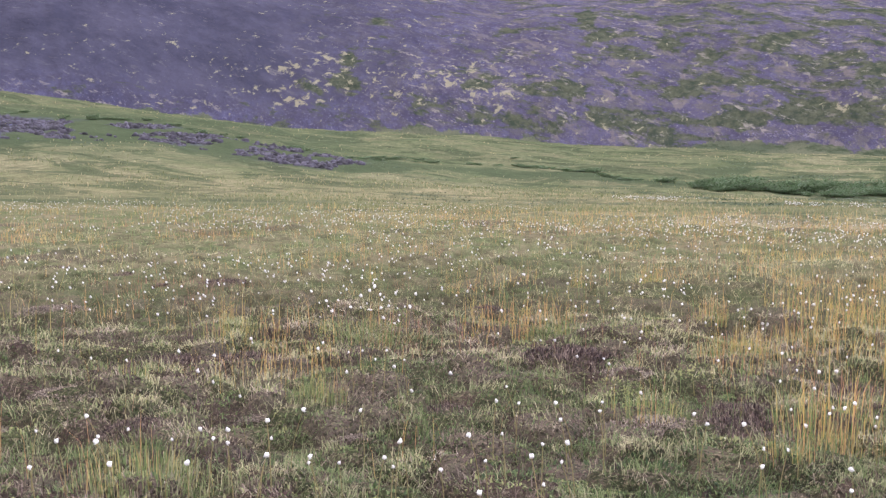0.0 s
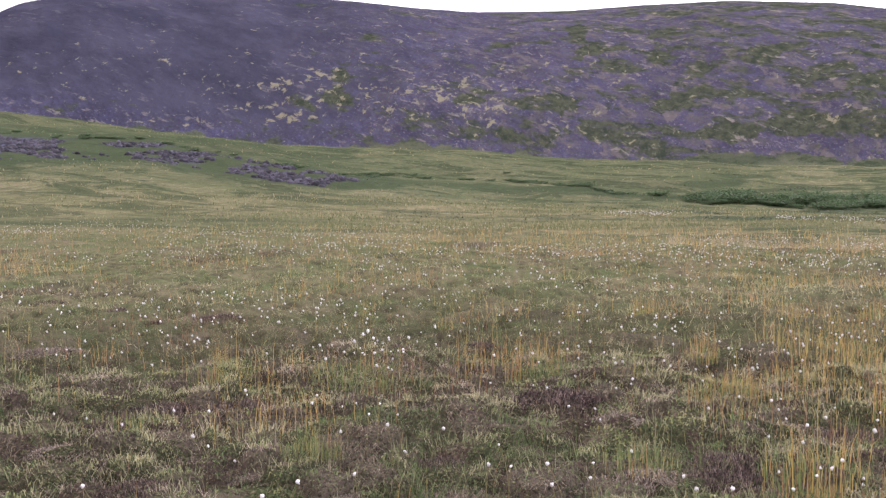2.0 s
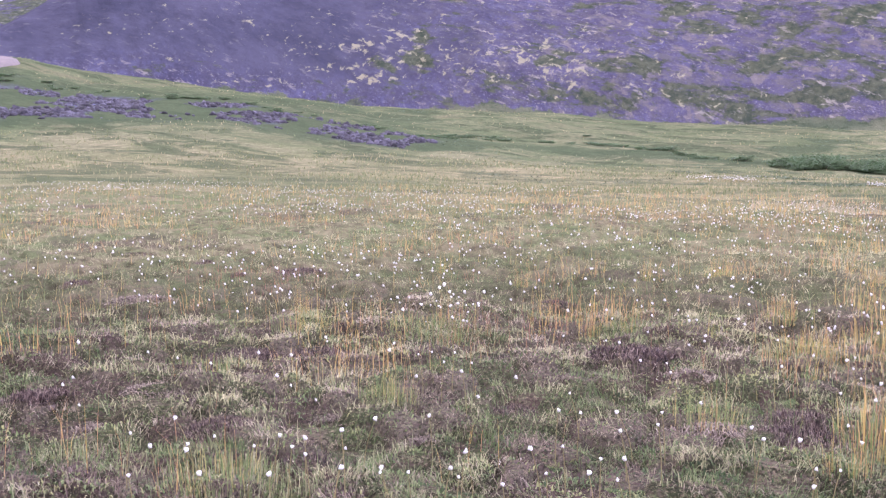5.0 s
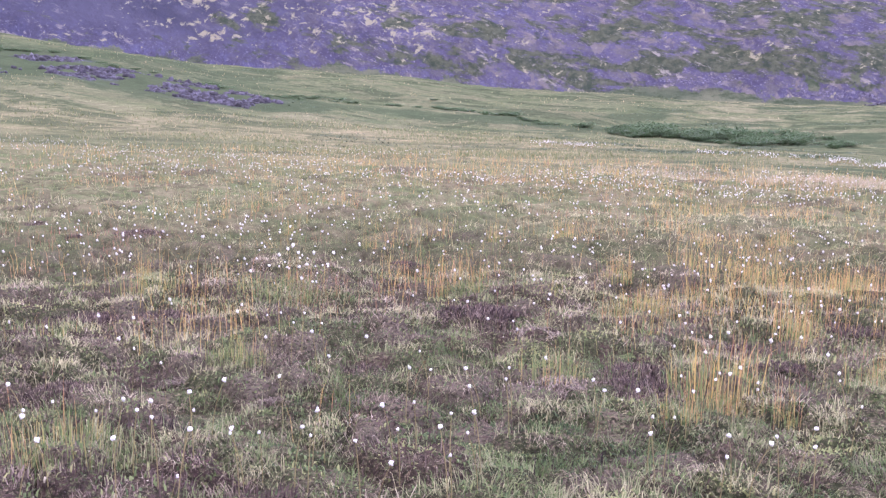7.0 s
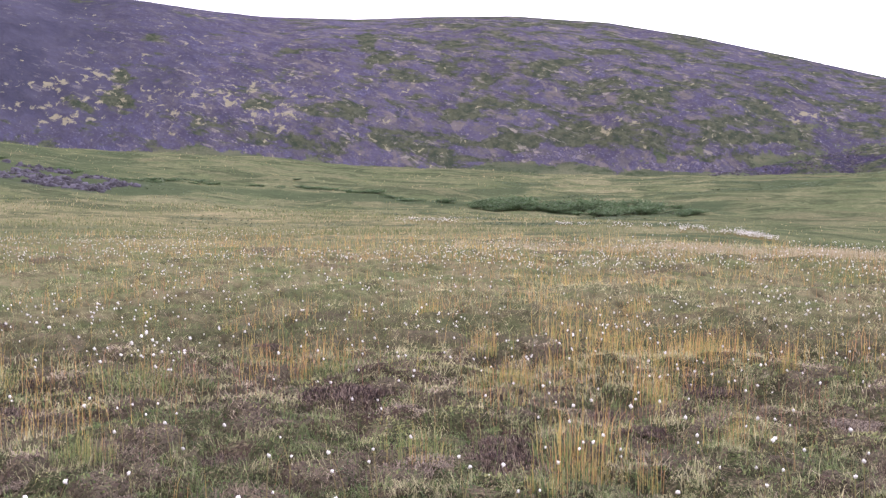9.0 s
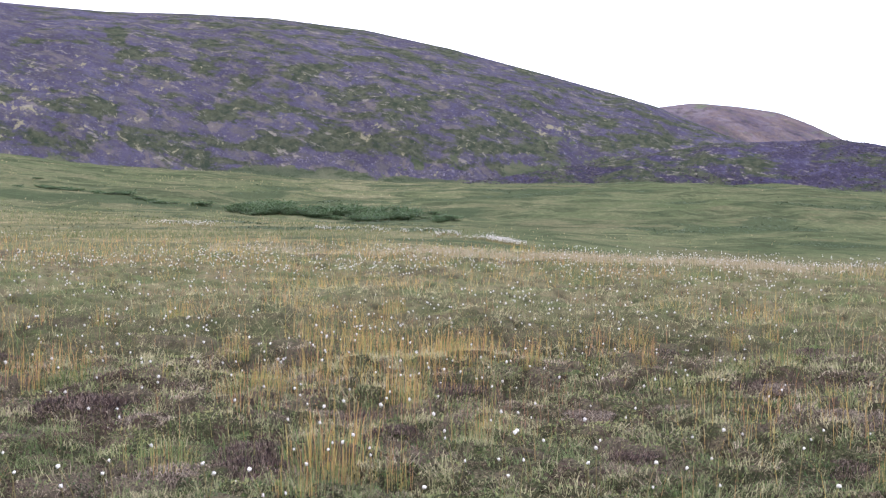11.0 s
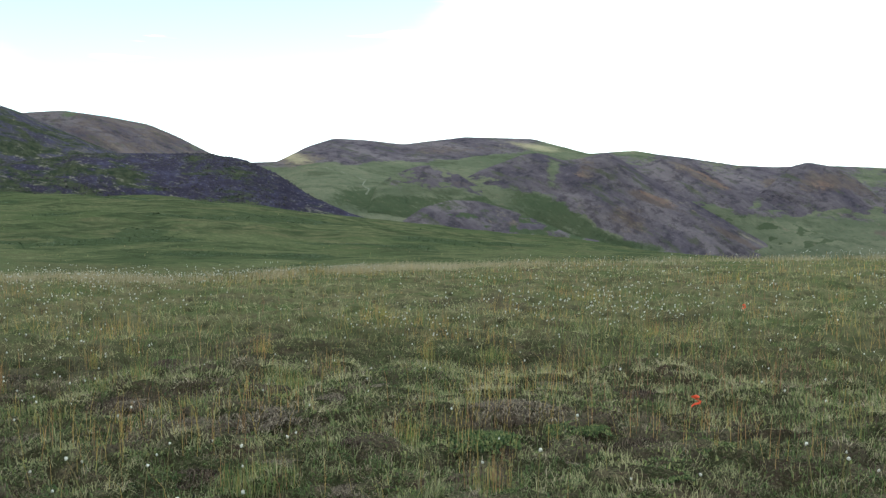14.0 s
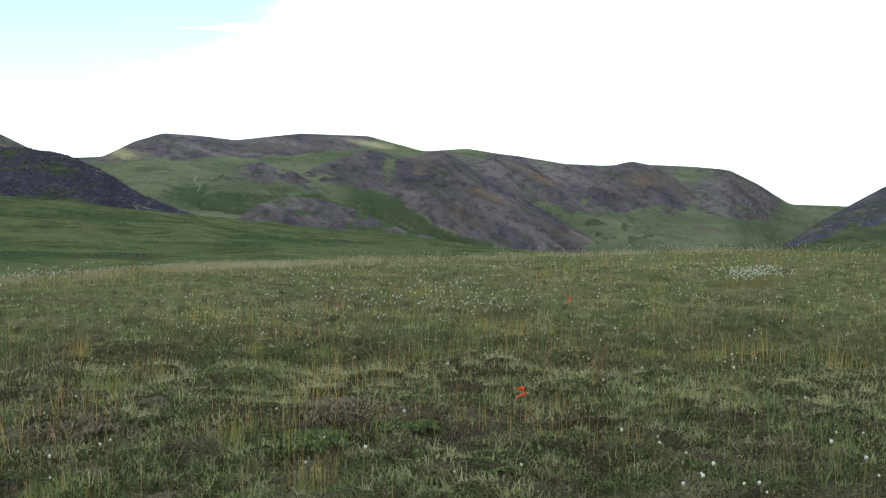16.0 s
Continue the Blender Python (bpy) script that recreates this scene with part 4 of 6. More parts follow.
crag("hill_11", "grey and rust ridge above the valley floor", [(-56.5, -1.4), (-54.0, -0.3), (-52.2, 0.75), (-50.6, 1.55), (-49.2, 2.25), (-48.3, 2.9), (-47.4, 3.35), (-46.4, 3.45), (-45.5, 3.1), (-44.6, 2.6)], -1.6, 880, 0.78,
     lambda a, s, e, n, d: dict(rock=np.clip(smooth(-0.1, 0.9, e + 0.8 * n + 0.10 * (-a - 50)) * (1 - 0.3 * smooth(0.25, 0.45, n)), 0, 1), brown=np.clip(0.8 * spot(a, e, -48.6, 2.2, 1.6, 0.3, 0.5) + 0.4 * spot(a, e, -46.8, 2.3, 0.6, 0.6), 0, 1),
                                rust=np.clip(0.9 * spot(a, e, -48.9, 2.15, 1.4, 0.16, 0.55), 0, 1), lush=smooth(0.1, 0.4, n)), 8.0)
hill("hill_10", "brown heath slope closing the valley on the near side", M_HILL, (-100, -62.6), flat(260), curve([(-100, 0), (-70, -1.4), (-62.6, -1.8)]), flat(420),
     curve([(-100, 6), (-80, 5), (-72, 3.4), (-67.8, 1.4), (-65.7, 0.19), (-64.2, -0.75), (-62.6, -1.9)], 0.3), 0.5, 2.0, 0.03, lambda a, s, x, y, e: dict(heath=0.10 + 0 * a, weathered=0.9 + 0 * a, grass=0.9 * (1 - smooth(0.05, 0.35, s + 0.15 * fbm(a * 0.8, s * 4, 87, 3)))), 0.15, 50)


# ---- a pale trickle of stones down the green valley side ----
def trickle(knots, width):
    grid = HILL_POINTS["hill_5"]
    a_col = bearing(grid[40, :, 0], grid[40, :, 1])[0]
    t = np.linspace(0, len(knots) - 1, 60)
    aa, ee = (np.interp(t, np.arange(len(knots)), [k[i] for k in knots]) for i in range(2))
    aa = aa + 0.06 * fbm(t * 1.7, t * 0, 12, 3)
    line = []
    for a, e in zip(aa, ee):
        col = grid[:, np.argmin(np.abs(a_col - a))]
        r = np.hypot(col[:, 0], col[:, 1])
        k = int(np.argmax(np.degrees(np.arctan2(col[:, 2] - EYE, r)) > e))
        x, y = polar(a, r[k])
        line.append((x, y, col[k, 2]))
    p = np.array(line)
    w = width * (0.5 + 0.8 * value_noise(t * 2, t * 0, 13))
    side = np.stack([np.cos(np.radians(aa)), np.sin(np.radians(aa)), 0 * aa], -1) * w[:, None]
    rows = [p + side * k + np.array([0, 0, dz]) for k, dz in ((-1.2, -1.5), (-0.8, 0.4), (0.8, 0.4), (1.2, -1.5))]
    ob = mesh_object("stony_stream", np.concatenate(rows), grid_quads(4, len(p)), M_TRICKLE)
    return tagged(ob, "pale stony stream bed on the green valley side", "stream", kind="structure")


trickle([(-26.5, 2.78), (-27.5, 2.56), (-28.2, 2.34), (-28.95, 2.06), (-28.8, 1.8), (-29.2, 1.5), (-29.0, 1.2)], 0.9)


# ---- gravel track at the foot of the long hill ----
def track():
    knots = [(72, 118), (65, 126), (61.8, 134), (59.9, 145), (58.4, 157), (57.7, 166), (58.4, 174), (60.5, 181), (64.5, 187), (72, 190)]
    k = np.array(knots, float)
    t = np.linspace(0, len(k) - 1, 120)
    w = np.hanning(13)
    a, r = (np.convolve(np.pad(np.interp(t, np.arange(len(k)), k[:, i]), 6, mode="edge"), w / w.sum(), "valid") for i in range(2))
    x, y = polar(a, r)
    z = ground_z(x, y) + 0.3
    d = np.stack([np.gradient(x), np.gradient(y)], -1)
    d /= np.linalg.norm(d, axis=1, keepdims=True)
    rows = []
    for off, dz in ((-4.0, -2.5), (-2.0, -0.05), (-0.7, 0.06), (0.7, 0.06), (2.0, -0.05), (4.0, -2.5)):
        rows.append(np.stack([x - d[:, 1] * off, y + d[:, 0] * off, z + dz], -1))
    ob = mesh_object("road", np.concatenate(rows), grid_quads(6, len(x)), M_ROAD)
    return tagged(ob, "pale gravel track bending round the hill foot", "road", kind="structure")


track()

# places of single plants: x, y and breadth in metres
HEATH = [(-9.15, 6.39, 0.45), (-8.42, 8.09, 0.31), (-7.99, 8.7, 0.52), (-5.41, 4.97, 0.47), (-5.12, 5.01, 0.46), (-4.95, 5.19, 0.42), (-4.67, 5.27, 0.37), (-2.75, 6.61, 0.54), (-2.77, 4.74, 0.29), (-2.6, 4.04, 0.2), (-4.94, 3.11, 0.37), (-1.28, 5.42, 0.36), (-9.64, 8.68, 0.38), (-4.32, 3.7, 0.2), (-11.3, 8.95, 0.38), (-0.18, 7.7, 0.41), (-2.21, 5.56, 0.19), (-3.55, 5.81, 0.22), (-1.02, 8.0, 0.21), (-4.37, 8.41, 0.31), (-3.77, 3.38, 0.24), (-0.83, 6.72, 0.43), (0.9, 5.47, 0.29), (2.04, 5.2, 0.27), (-1.23, 5.09, 0.39), (-0.17, 7.48, 0.35), (1.71, 9.14, 0.32), (3.06, 9.02, 0.33), (-0.55, 6.15, 0.28), (5.51, 5.38, 0.39), (2.56, 4.44, 0.26), (6.29, 4.28, 0.26), (4.36, 4.2, 0.27)]
MORE_HEATH = [(2.15, 7.58, 0.41), (2.86, 5.0, 0.16), (5.14, 3.81, 0.22)]
DRY_HEATH = [(-1.62, 4.9, 0.51), (-3.81, 4.56, 0.28), (-3.47, 4.5, 0.23), (-4.63, 3.63, 0.31), (-2.91, 3.94, 0.23), (-3.55, 3.93, 0.22), (-7.69, 6.03, 0.63), (-7.29, 4.83, 0.61), (-4.44, 3.03, 0.37), (-0.78, 6.67, 0.52), (-2.09, 6.12, 0.38), (-1.17, 6.75, 0.36), (-1.03, 5.15, 0.28), (-0.06, 5.2, 0.25), (0.78, 6.88, 0.48), (2.76, 6.06, 0.61), (2.46, 4.29, 0.28), (2.25, 7.27, 0.35), (1.47, 7.14, 0.38), (3.41, 6.49, 0.34), (1.27, 6.36, 0.22), (5.39, 6.26, 0.28), (2.41, 5.06, 0.29), (4.15, 5.19, 0.57), (4.05, 6.68, 0.27), (3.88, 4.2, 0.16), (5.74, 3.44, 0.3), (2.67, 3.73, 0.21), (2.35, 6.35, 0.35)]
GREEN_TUSSOCKS = [(-4.53, 6.46, 0.74), (-1.86, 7.61, 0.51), (-1.74, 5.06, 0.38), (-0.25, 9.51, 0.45), (-3.29, 7.57, 0.44), (-2.59, 7.36, 0.37), (-0.64, 8.11, 0.34), (-5.01, 4.46, 0.47), (-5.63, 6.04, 0.53), (-2.96, 2.63, 0.34), (-3.44, 4.4, 0.29), (1.61, 7.61, 0.45), (0.01, 6.06, 0.45), (2.54, 6.72, 0.5), (3.37, 7.02, 0.58), (-0.38, 9.2, 0.43), (2.09, 4.65, 0.32), (0.93, 8.51, 0.4), (2.18, 8.21, 0.39), (3.25, 5.05, 0.44), (3.65, 7.67, 0.44), (4.72, 7.14, 0.39), (6.2, 6.59, 0.41), (8.37, 6.5, 0.61), (5.85, 7.69, 0.44), (8.81, 5.09, 0.64), (2.49, 8.22, 0.45), (8.46, 5.8, 0.53)]
STRAW_TUSSOCKS = [(-3.54, 7.48, 0.27), (-3.36, 8.16, 0.23), (-1.79, 7.64, 0.35), (-0.5, 6.86, 0.24), (-0.27, 8.66, 0.31), (-0.87, 4.43, 0.19), (-0.72, 4.92, 0.21), (-0.46, 4.88, 0.17), (-6.02, 6.51, 0.13), (-4.15, 10.31, 0.33), (-3.48, 10.77, 0.4), (-1.99, 11.65, 0.31), (-1.14, 12.2, 0.43), (-6.48, 9.58, 0.24), (-2.23, 8.54, 0.31), (-5.12, 9.07, 0.24), (-0.57, 7.15, 0.31), (-1.63, 6.56, 0.39), (-0.85, 5.3, 0.43), (1.5, 9.59, 0.22), (2.42, 9.33, 0.22), (3.01, 10.18, 0.25), (1.47, 8.67, 0.2), (3.94, 7.51, 0.25), (3.98, 9.04, 0.23), (0.01, 6.08, 0.18), (0.42, 8.23, 0.17), (3.25, 5.05, 0.17), (5.22, 7.94, 0.22), (3.03, 3.91, 0.14), (11.04, 12.17, 0.57), (6.85, 11.65, 0.31), (8.63, 8.24, 0.27)]
MORE_STRAW_TUSSOCKS = [(14.28, 9.54, 0.4)]
LEAFY = [(-2.34, 5.23, 0.2), (-3.06, 3.55, 0.25), (-0.71, 6.91, 0.25), (-1.65, 3.56, 0.23), (-1.57, 8.53, 0.28), (-1.54, 5.97, 0.2), (-1.47, 3.76, 0.22), (-2.1, 3.92, 0.18), (0.74, 8.25, 0.29), (3.2, 9.09, 0.39), (2.37, 5.69, 0.25), (0.34, 7.47, 0.26), (3.63, 4.79, 0.54), (4.25, 4.56, 0.42), (3.81, 3.5, 0.32), (3.66, 5.21, 0.36), (3.29, 9.42, 0.52), (4.74, 3.97, 0.38), (3.02, 3.67, 0.27)]
PALE_MOSS = [(-2.27, 3.9, 0.13), (-2.57, 3.56, 0.18), (-7.65, 6.03, 0.34), (-0.78, 5.25, 0.12), (5.72, 4.13, 0.24), (4.23, 3.95, 0.16), (2.74, 4.59, 0.15), (5.02, 4.72, 0.16)]
HEADS = [(-2.29, 2.2), (-2.07, 2.19), (-2.6, 3.1), (-3.25, 4.81), (-3.69, 4.82), (-2.85, 2.54), (-3.51, 2.95), (-2.85, 2.32), (-3.06, 2.37), (-3.44, 2.51), (-2.62, 2.1), (-2.69, 1.96), (-2.64, 2.77), (-2.42, 2.69), (-2.16, 2.35), (-2.34, 2.46), (-2.08, 3.91), (-2.21, 4.44), (-1.83, 4.25), (-1.67, 4.27), (-1.23, 4.24), (-0.85, 3.63), (-0.93, 4.12), (-0.52, 3.32), (-0.52, 3.62), (-0.81, 4.35), (-1.8, 3.23), (-1.55, 3.24), (-1.43, 3.27), (-1.35, 2.81), (-1.59, 2.7), (-1.69, 2.77), (-2.11, 3.12), (-2.12, 3.23), (-4.36, 4.8), (-3.01, 4.68), (-2.13, 2.65), (-2.0, 2.91), (-3.63, 4.59), (-3.19, 4.6), (-2.83, 4.31), (-3.33, 4.61), (-4.09, 4.34), (-1.51, 3.8), (-1.17, 4.03), (-1.79, 3.43), (-2.45, 2.79), (-2.18, 2.87), (-2.08, 2.94)]
MORE_HEADS = [(-1.33, 3.0), (-1.42, 2.93), (-1.73, 3.16), (-0.79, 3.49), (-0.78, 3.61), (-0.45, 3.61), (-0.35, 3.69), (-0.23, 3.87), (-0.11, 4.52), (-0.3, 4.02), (-2.61, 2.63), (-2.85, 2.8), (-2.78, 2.58), (-2.69, 2.29), (-1.99, 3.96), (-1.71, 3.89), (-0.71, 4.54), (-1.15, 6.25), (-0.73, 4.42), (-2.63, 3.68), (-2.19, 2.76), (1.29, 4.87), (1.52, 4.65), (0.49, 4.44), (0.77, 4.16), (1.4, 3.99), (2.35, 4.71), (2.01, 4.59), (1.94, 4.38), (0.71, 4.21), (0.91, 4.36), (0.56, 4.69), (0.3, 5.35), (-0.86, 5.28), (-1.1, 5.85), (-0.65, 4.59), (-0.54, 4.63), (-0.66, 5.01), (0.18, 4.52), (0.09, 4.27), (-0.14, 4.83), (0.24, 4.93), (1.78, 5.12), (1.78, 3.97), (1.02, 4.15), (0.26, 5.01), (0.06, 5.46), (-0.81, 4.24), (-0.43, 6.85)]
FURTHER_HEADS = [(6.24, 3.57), (6.91, 3.97), (7.51, 4.21), (7.54, 4.06), (4.21, 2.34), (4.18, 2.26), (3.88, 2.33), (5.2, 2.28), (4.86, 2.13), (5.18, 2.12), (4.43, 2.84), (4.55, 2.98), (4.5, 3.11), (3.47, 2.95), (7.38, 5.52), (3.21, 3.17), (2.96, 3.45), (2.65, 3.44), (2.19, 4.55), (3.13, 3.9), (3.94, 2.27), (4.02, 2.36), (4.17, 2.14), (4.09, 2.03), (4.65, 1.91), (4.72, 1.88), (3.9, 4.2), (5.16, 3.44), (8.44, 6.06), (7.38, 4.69)]
# x, y and height
TUFT_HEADS = [(-4.25, 6.08, 0.42), (-4.26, 6.2, 0.31), (-4.44, 6.56, 0.35), (-4.32, 6.45, 0.34), (-4.08, 6.2, 0.46), (-4.16, 6.43, 0.29), (-4.14, 6.48, 0.37), (-4.0, 6.31, 0.32), (-4.48, 6.47, 0.2), (-4.31, 6.06, 0.33), (-4.53, 6.15, 0.27), (-4.58, 6.22, 0.27), (-4.25, 6.37, 0.32), (-4.24, 6.5, 0.23), (-4.44, 6.51, 0.32), (-4.87, 6.39, 0.15), (-4.1, 6.35, 0.22), (-4.74, 6.21, 0.25), (-4.11, 6.67, 0.26), (-4.28, 6.24, 0.25), (-4.12, 6.1, 0.33), (-4.61, 6.59, 0.04), (-4.18, 6.31, 0.46)]
FLAGS = [(5.39, 4.73, 0.08), (11.10, 8.95, 0.14)]

# ---- plants of the meadow ----
rng = np.random.default_rng(7)


def blades(x, y, z, height, width, lean, turn, fine=True):
    """Arrays of points and faces for leaning, tapering blades; fine ones arch over."""
    n = len(x)
    dx, dy = np.cos(turn), np.sin(turn)
    side = np.stack([-dy * width * 0.5, dx * width * 0.5, np.zeros(n)], -1)
    base = np.stack([x, y, z - 0.01], -1)

    def reach(start, angle, share):
        return start + np.stack([dx * np.sin(angle), dy * np.sin(angle), np.cos(angle)], -1) * (height * share)[:, None]

    if not fine:
        v = np.stack([base - side, base + side, reach(base, lean, 1.0)], 1).reshape(-1, 3)
        return v, None, (np.arange(n)[:, None] * 3 + np.arange(3))
    mid = reach(base, lean * 0.45, 0.55)
    tip = reach(mid, np.minimum(lean * 1.5, 2.1), 0.45)
    v = np.stack([base - side, base + side, mid + side * 0.8, mid - side * 0.8, tip], 1).reshape(-1, 3)
    k = np.arange(n)[:, None] * 5
    return v, k + np.array([0, 1, 2, 3]), k + np.array([3, 2, 4])


def join(parts):
    """Several (points, quads, tris) as one."""
    vs, qs, ts, n = [], [], [], 0
    for v, q, t in parts:
        vs.append(v)
        if q is not None and len(q):
            qs.append(np.asarray(q) + n)
        if t is not None and len(t):
            ts.append(np.asarray(t) + n)
        n += len(v)
    return np.concatenate(vs), (np.concatenate(qs) if qs else None), (np.concatenate(ts) if ts else None)


def strew(count, r0, r1, power, a0=-71, a1=63):
    """Random places over the meadow, their number per square metre falling with distance to that power."""
    u = rng.random(count)
    k = 2 - power
    r = r0 * (r1 / r0) ** u if abs(k) < 1e-6 else (r0 ** k + u * (r1 ** k - r0 ** k)) ** (1 / k)
    a = rng.uniform(a0, a1, count)
    x, y = polar(a, r)
    return x, y, a, r


def sward(name, label, material, count, keep, length, width, lean, r1=44.0, category="grass"):
    parts = []
    for n, r0, rr, power, fine in ((int(count * 0.14), 2.3, 5.0, 0.0, True), (int(count * 0.27), 5.0, 10.0, 2.0, True), (int(count * 0.59), 10.0, r1, 2.0, False)):
        x, y, a, r = strew(n, r0, rr, power)
        ok = (rng.random(n) < keep(zone(x, y), r, r * np.tan(np.radians(-edge_angle(a))) / 1.22, a)) & (r < 1.35 * 1.22 / np.tan(np.radians(-edge_angle(a))))
        x, y, a, r = x[ok], y[ok], a[ok], r[ok]
        n = len(x)
        h = rng.uniform(*length, n) * (0.75 + 0.5 * value_noise(x * 0.8, y * 0.8, 35))
        w = np.maximum(rng.uniform(*width, n), r * 0.00042)
        parts.append(blades(x, y, ground_z(x, y), h, w, rng.uniform(*lean, n), rng.uniform(0, 6.283, n), fine))
    v, q, t = join(parts)
    return tagged(mesh_object(name, v, q, material, tris=t, smooth_faces=False), label, category, kind="stuff")


def crowded(x, y):
    """1 where one of the single clumps takes the ground, so that the sward leaves it free."""
    taken = np.zeros(len(x))
    for px, py, w in HEATH + MORE_HEATH + DRY_HEATH + LEAFY:
        taken = np.maximum(taken, 1 - smooth(0.35, 0.62, np.hypot(x - px, y - py) / w))
    return taken


def tufts(name, label, material, density, shares, length, width, lean, spread, r1=44.0, category="grass", bias=0.0, many=1.0, far=1.0):
    """A sward of small tufts that lean out from the middle of their hummock. density: tufts in a square metre close by; shares: how much of it
    stands on grassy, matted, heathy and leafy hummocks; far: how much of it is left at a distance."""
    parts, tones = [], []
    for r0, rr, per_m2, count, fine, a0, a1 in ((2.2, 5.0, 1.15, 22, True, -71, 63), (5.0, 9.0, 0.9, 14, True, -71, 63), (9.0, 16.0, 0.46, 11, False, -71, 63), (16.0, 27.0, 0.16, 11, False, -71, 63),
                                                (27.0, r1, 0.06, 9, False, -71, 63), (0.3, 2.2, 0.6, 20, True, -180, 180), (2.2, 9.0, 0.4, 12, False, 63, 289)):
        if r0 >= r1:
            continue
        rr = min(rr, r1)
        n = int(density * per_m2 * radians(a1 - a0) / 2 * (rr * rr - r0 * r0))
        x, y, a, r = strew(n, r0, rr, 0.0, a0, a1)
        ok = r < 1.3 * 1.22 / np.tan(np.radians(-edge_angle(a)))
        x, y, a, r = x[ok], y[ok], a[ok], r[ok]
        kind, own, dx, dy, inside = mosaic(x, y)
        keep = np.array(shares)[kind] * (1 + (far - 1) * smooth(8, 18, r)) * (0.35 + 0.65 * smooth(0.0, 0.3, inside)) * (1 - 0.95 * crowded(x, y))
        ok = rng.random(len(x)) < keep
        x, y, a, r, own, dx, dy = x[ok], y[ok], a[ok], r[ok], own[ok], dx[ok], dy[ok]
        # dry: straw tones about bearing 9, lifted further to paint in brighter light
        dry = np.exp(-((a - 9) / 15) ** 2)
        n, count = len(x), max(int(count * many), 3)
        # paler to the right too: more straw, and brighter light put into the colour
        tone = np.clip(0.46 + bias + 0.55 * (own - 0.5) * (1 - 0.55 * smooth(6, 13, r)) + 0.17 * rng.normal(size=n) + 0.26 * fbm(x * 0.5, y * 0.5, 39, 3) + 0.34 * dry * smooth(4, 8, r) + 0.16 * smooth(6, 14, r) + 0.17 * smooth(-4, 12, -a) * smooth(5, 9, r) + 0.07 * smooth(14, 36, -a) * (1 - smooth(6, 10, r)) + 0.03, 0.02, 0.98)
        k = rng.uniform(0.65, 1.35, n)
        b, q = rng.uniform(0, 6.283, (n, count)), np.sqrt(rng.random((n, count)))
        grow = (1 + r / 22)[:, None]
        bx, by = x[:, None] + np.cos(b) * q * spread * k[:, None] * grow, y[:, None] + np.sin(b) * q * spread * k[:, None] * grow
        h = rng.uniform(*length, (n, count)) * k[:, None]
        w = np.maximum(rng.uniform(*width, (n, count)), (r * 0.00050)[:, None])
        tilt = rng.uniform(*lean, (n, count))
        turn = np.arctan2(dy, dx)[:, None] + rng.normal(0, 0.9, (n, count))
        bx, by = bx.ravel(), by.ravel()
        parts.append(blades(bx, by, ground_z(bx, by), h.ravel(), w.ravel(), tilt.ravel(), turn.ravel(), fine))
        tones.append(np.repeat(tone, count * (5 if fine else 3)))
    v, q, t = join(parts)
    return tagged(mesh_object(name, v, q, material, tris=t, smooth_faces=False, flags=dict(tone=np.concatenate(tones))), label, category, kind="stuff")


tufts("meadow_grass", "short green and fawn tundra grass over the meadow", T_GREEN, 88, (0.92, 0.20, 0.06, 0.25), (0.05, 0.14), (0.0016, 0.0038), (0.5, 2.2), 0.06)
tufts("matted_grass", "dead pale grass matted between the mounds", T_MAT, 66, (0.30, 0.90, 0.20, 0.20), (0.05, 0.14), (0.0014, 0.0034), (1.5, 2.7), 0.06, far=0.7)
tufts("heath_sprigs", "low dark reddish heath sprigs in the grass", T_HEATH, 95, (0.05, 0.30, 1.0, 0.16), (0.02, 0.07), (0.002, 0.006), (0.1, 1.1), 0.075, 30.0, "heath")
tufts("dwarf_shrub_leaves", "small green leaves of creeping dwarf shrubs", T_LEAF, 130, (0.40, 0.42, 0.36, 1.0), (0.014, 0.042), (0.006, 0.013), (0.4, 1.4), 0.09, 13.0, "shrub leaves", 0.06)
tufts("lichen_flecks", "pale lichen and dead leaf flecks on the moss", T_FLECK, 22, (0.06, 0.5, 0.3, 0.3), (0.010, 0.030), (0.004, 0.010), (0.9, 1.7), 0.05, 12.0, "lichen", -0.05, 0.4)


def drift(a, r, size, seed):
    return fbm(r * np.sin(np.radians(a)) * size, r * np.cos(np.radians(a)) * size, seed, 3)


sward("russet_sedge", "russet drifts of withered sedge", M_RUSSET, 46000, lambda s, r, rim, a: np.clip(-0.35 + 3.0 * drift(a, r, 0.5, 38), 0, 0.9) * smooth(5, 9, r) * (0.55 + 0.45 * smooth(-30, 0, a)), (0.08, 0.26), (0.002, 0.0034), (0.05, 0.6))
sward("tall_sedge", "thin straw-tipped sedge stems standing over the meadow", M_SEDGE, 46000, lambda s, r, rim, a: np.clip(-0.15 + 1.6 * drift(a, r, 0.7, 40) + 0.3 * s + 0.2 * smooth(0.5, 0.9, rim), 0.01, 1) * smooth(3.5, 9, r), (0.14, 0.34), (0.0012, 0.0024), (0.03, 0.8))
sward("dry_sedge", "ochre flowering sedge stalks in loose drifts", M_STRAW, 60000, lambda s, r, rim, a: np.clip(-0.70 + 4.2 * drift(a, r, 0.8, 37) + 0.25 * smooth(8, 22, r) + 0.5 * smooth(0.7, 0.95, rim) + 0.22 * np.exp(-((a - 8) / 13) ** 2), 0.006, 0.95) * smooth(3.6, 9, r) * (0.9 + 0.1 * smooth(-26, -4, a)) * (0.75 + 0.5 * np.exp(-((a - 12) / 14) ** 2)), (0.14, 0.38), (0.0014, 0.0026), (0.03, 0.7))


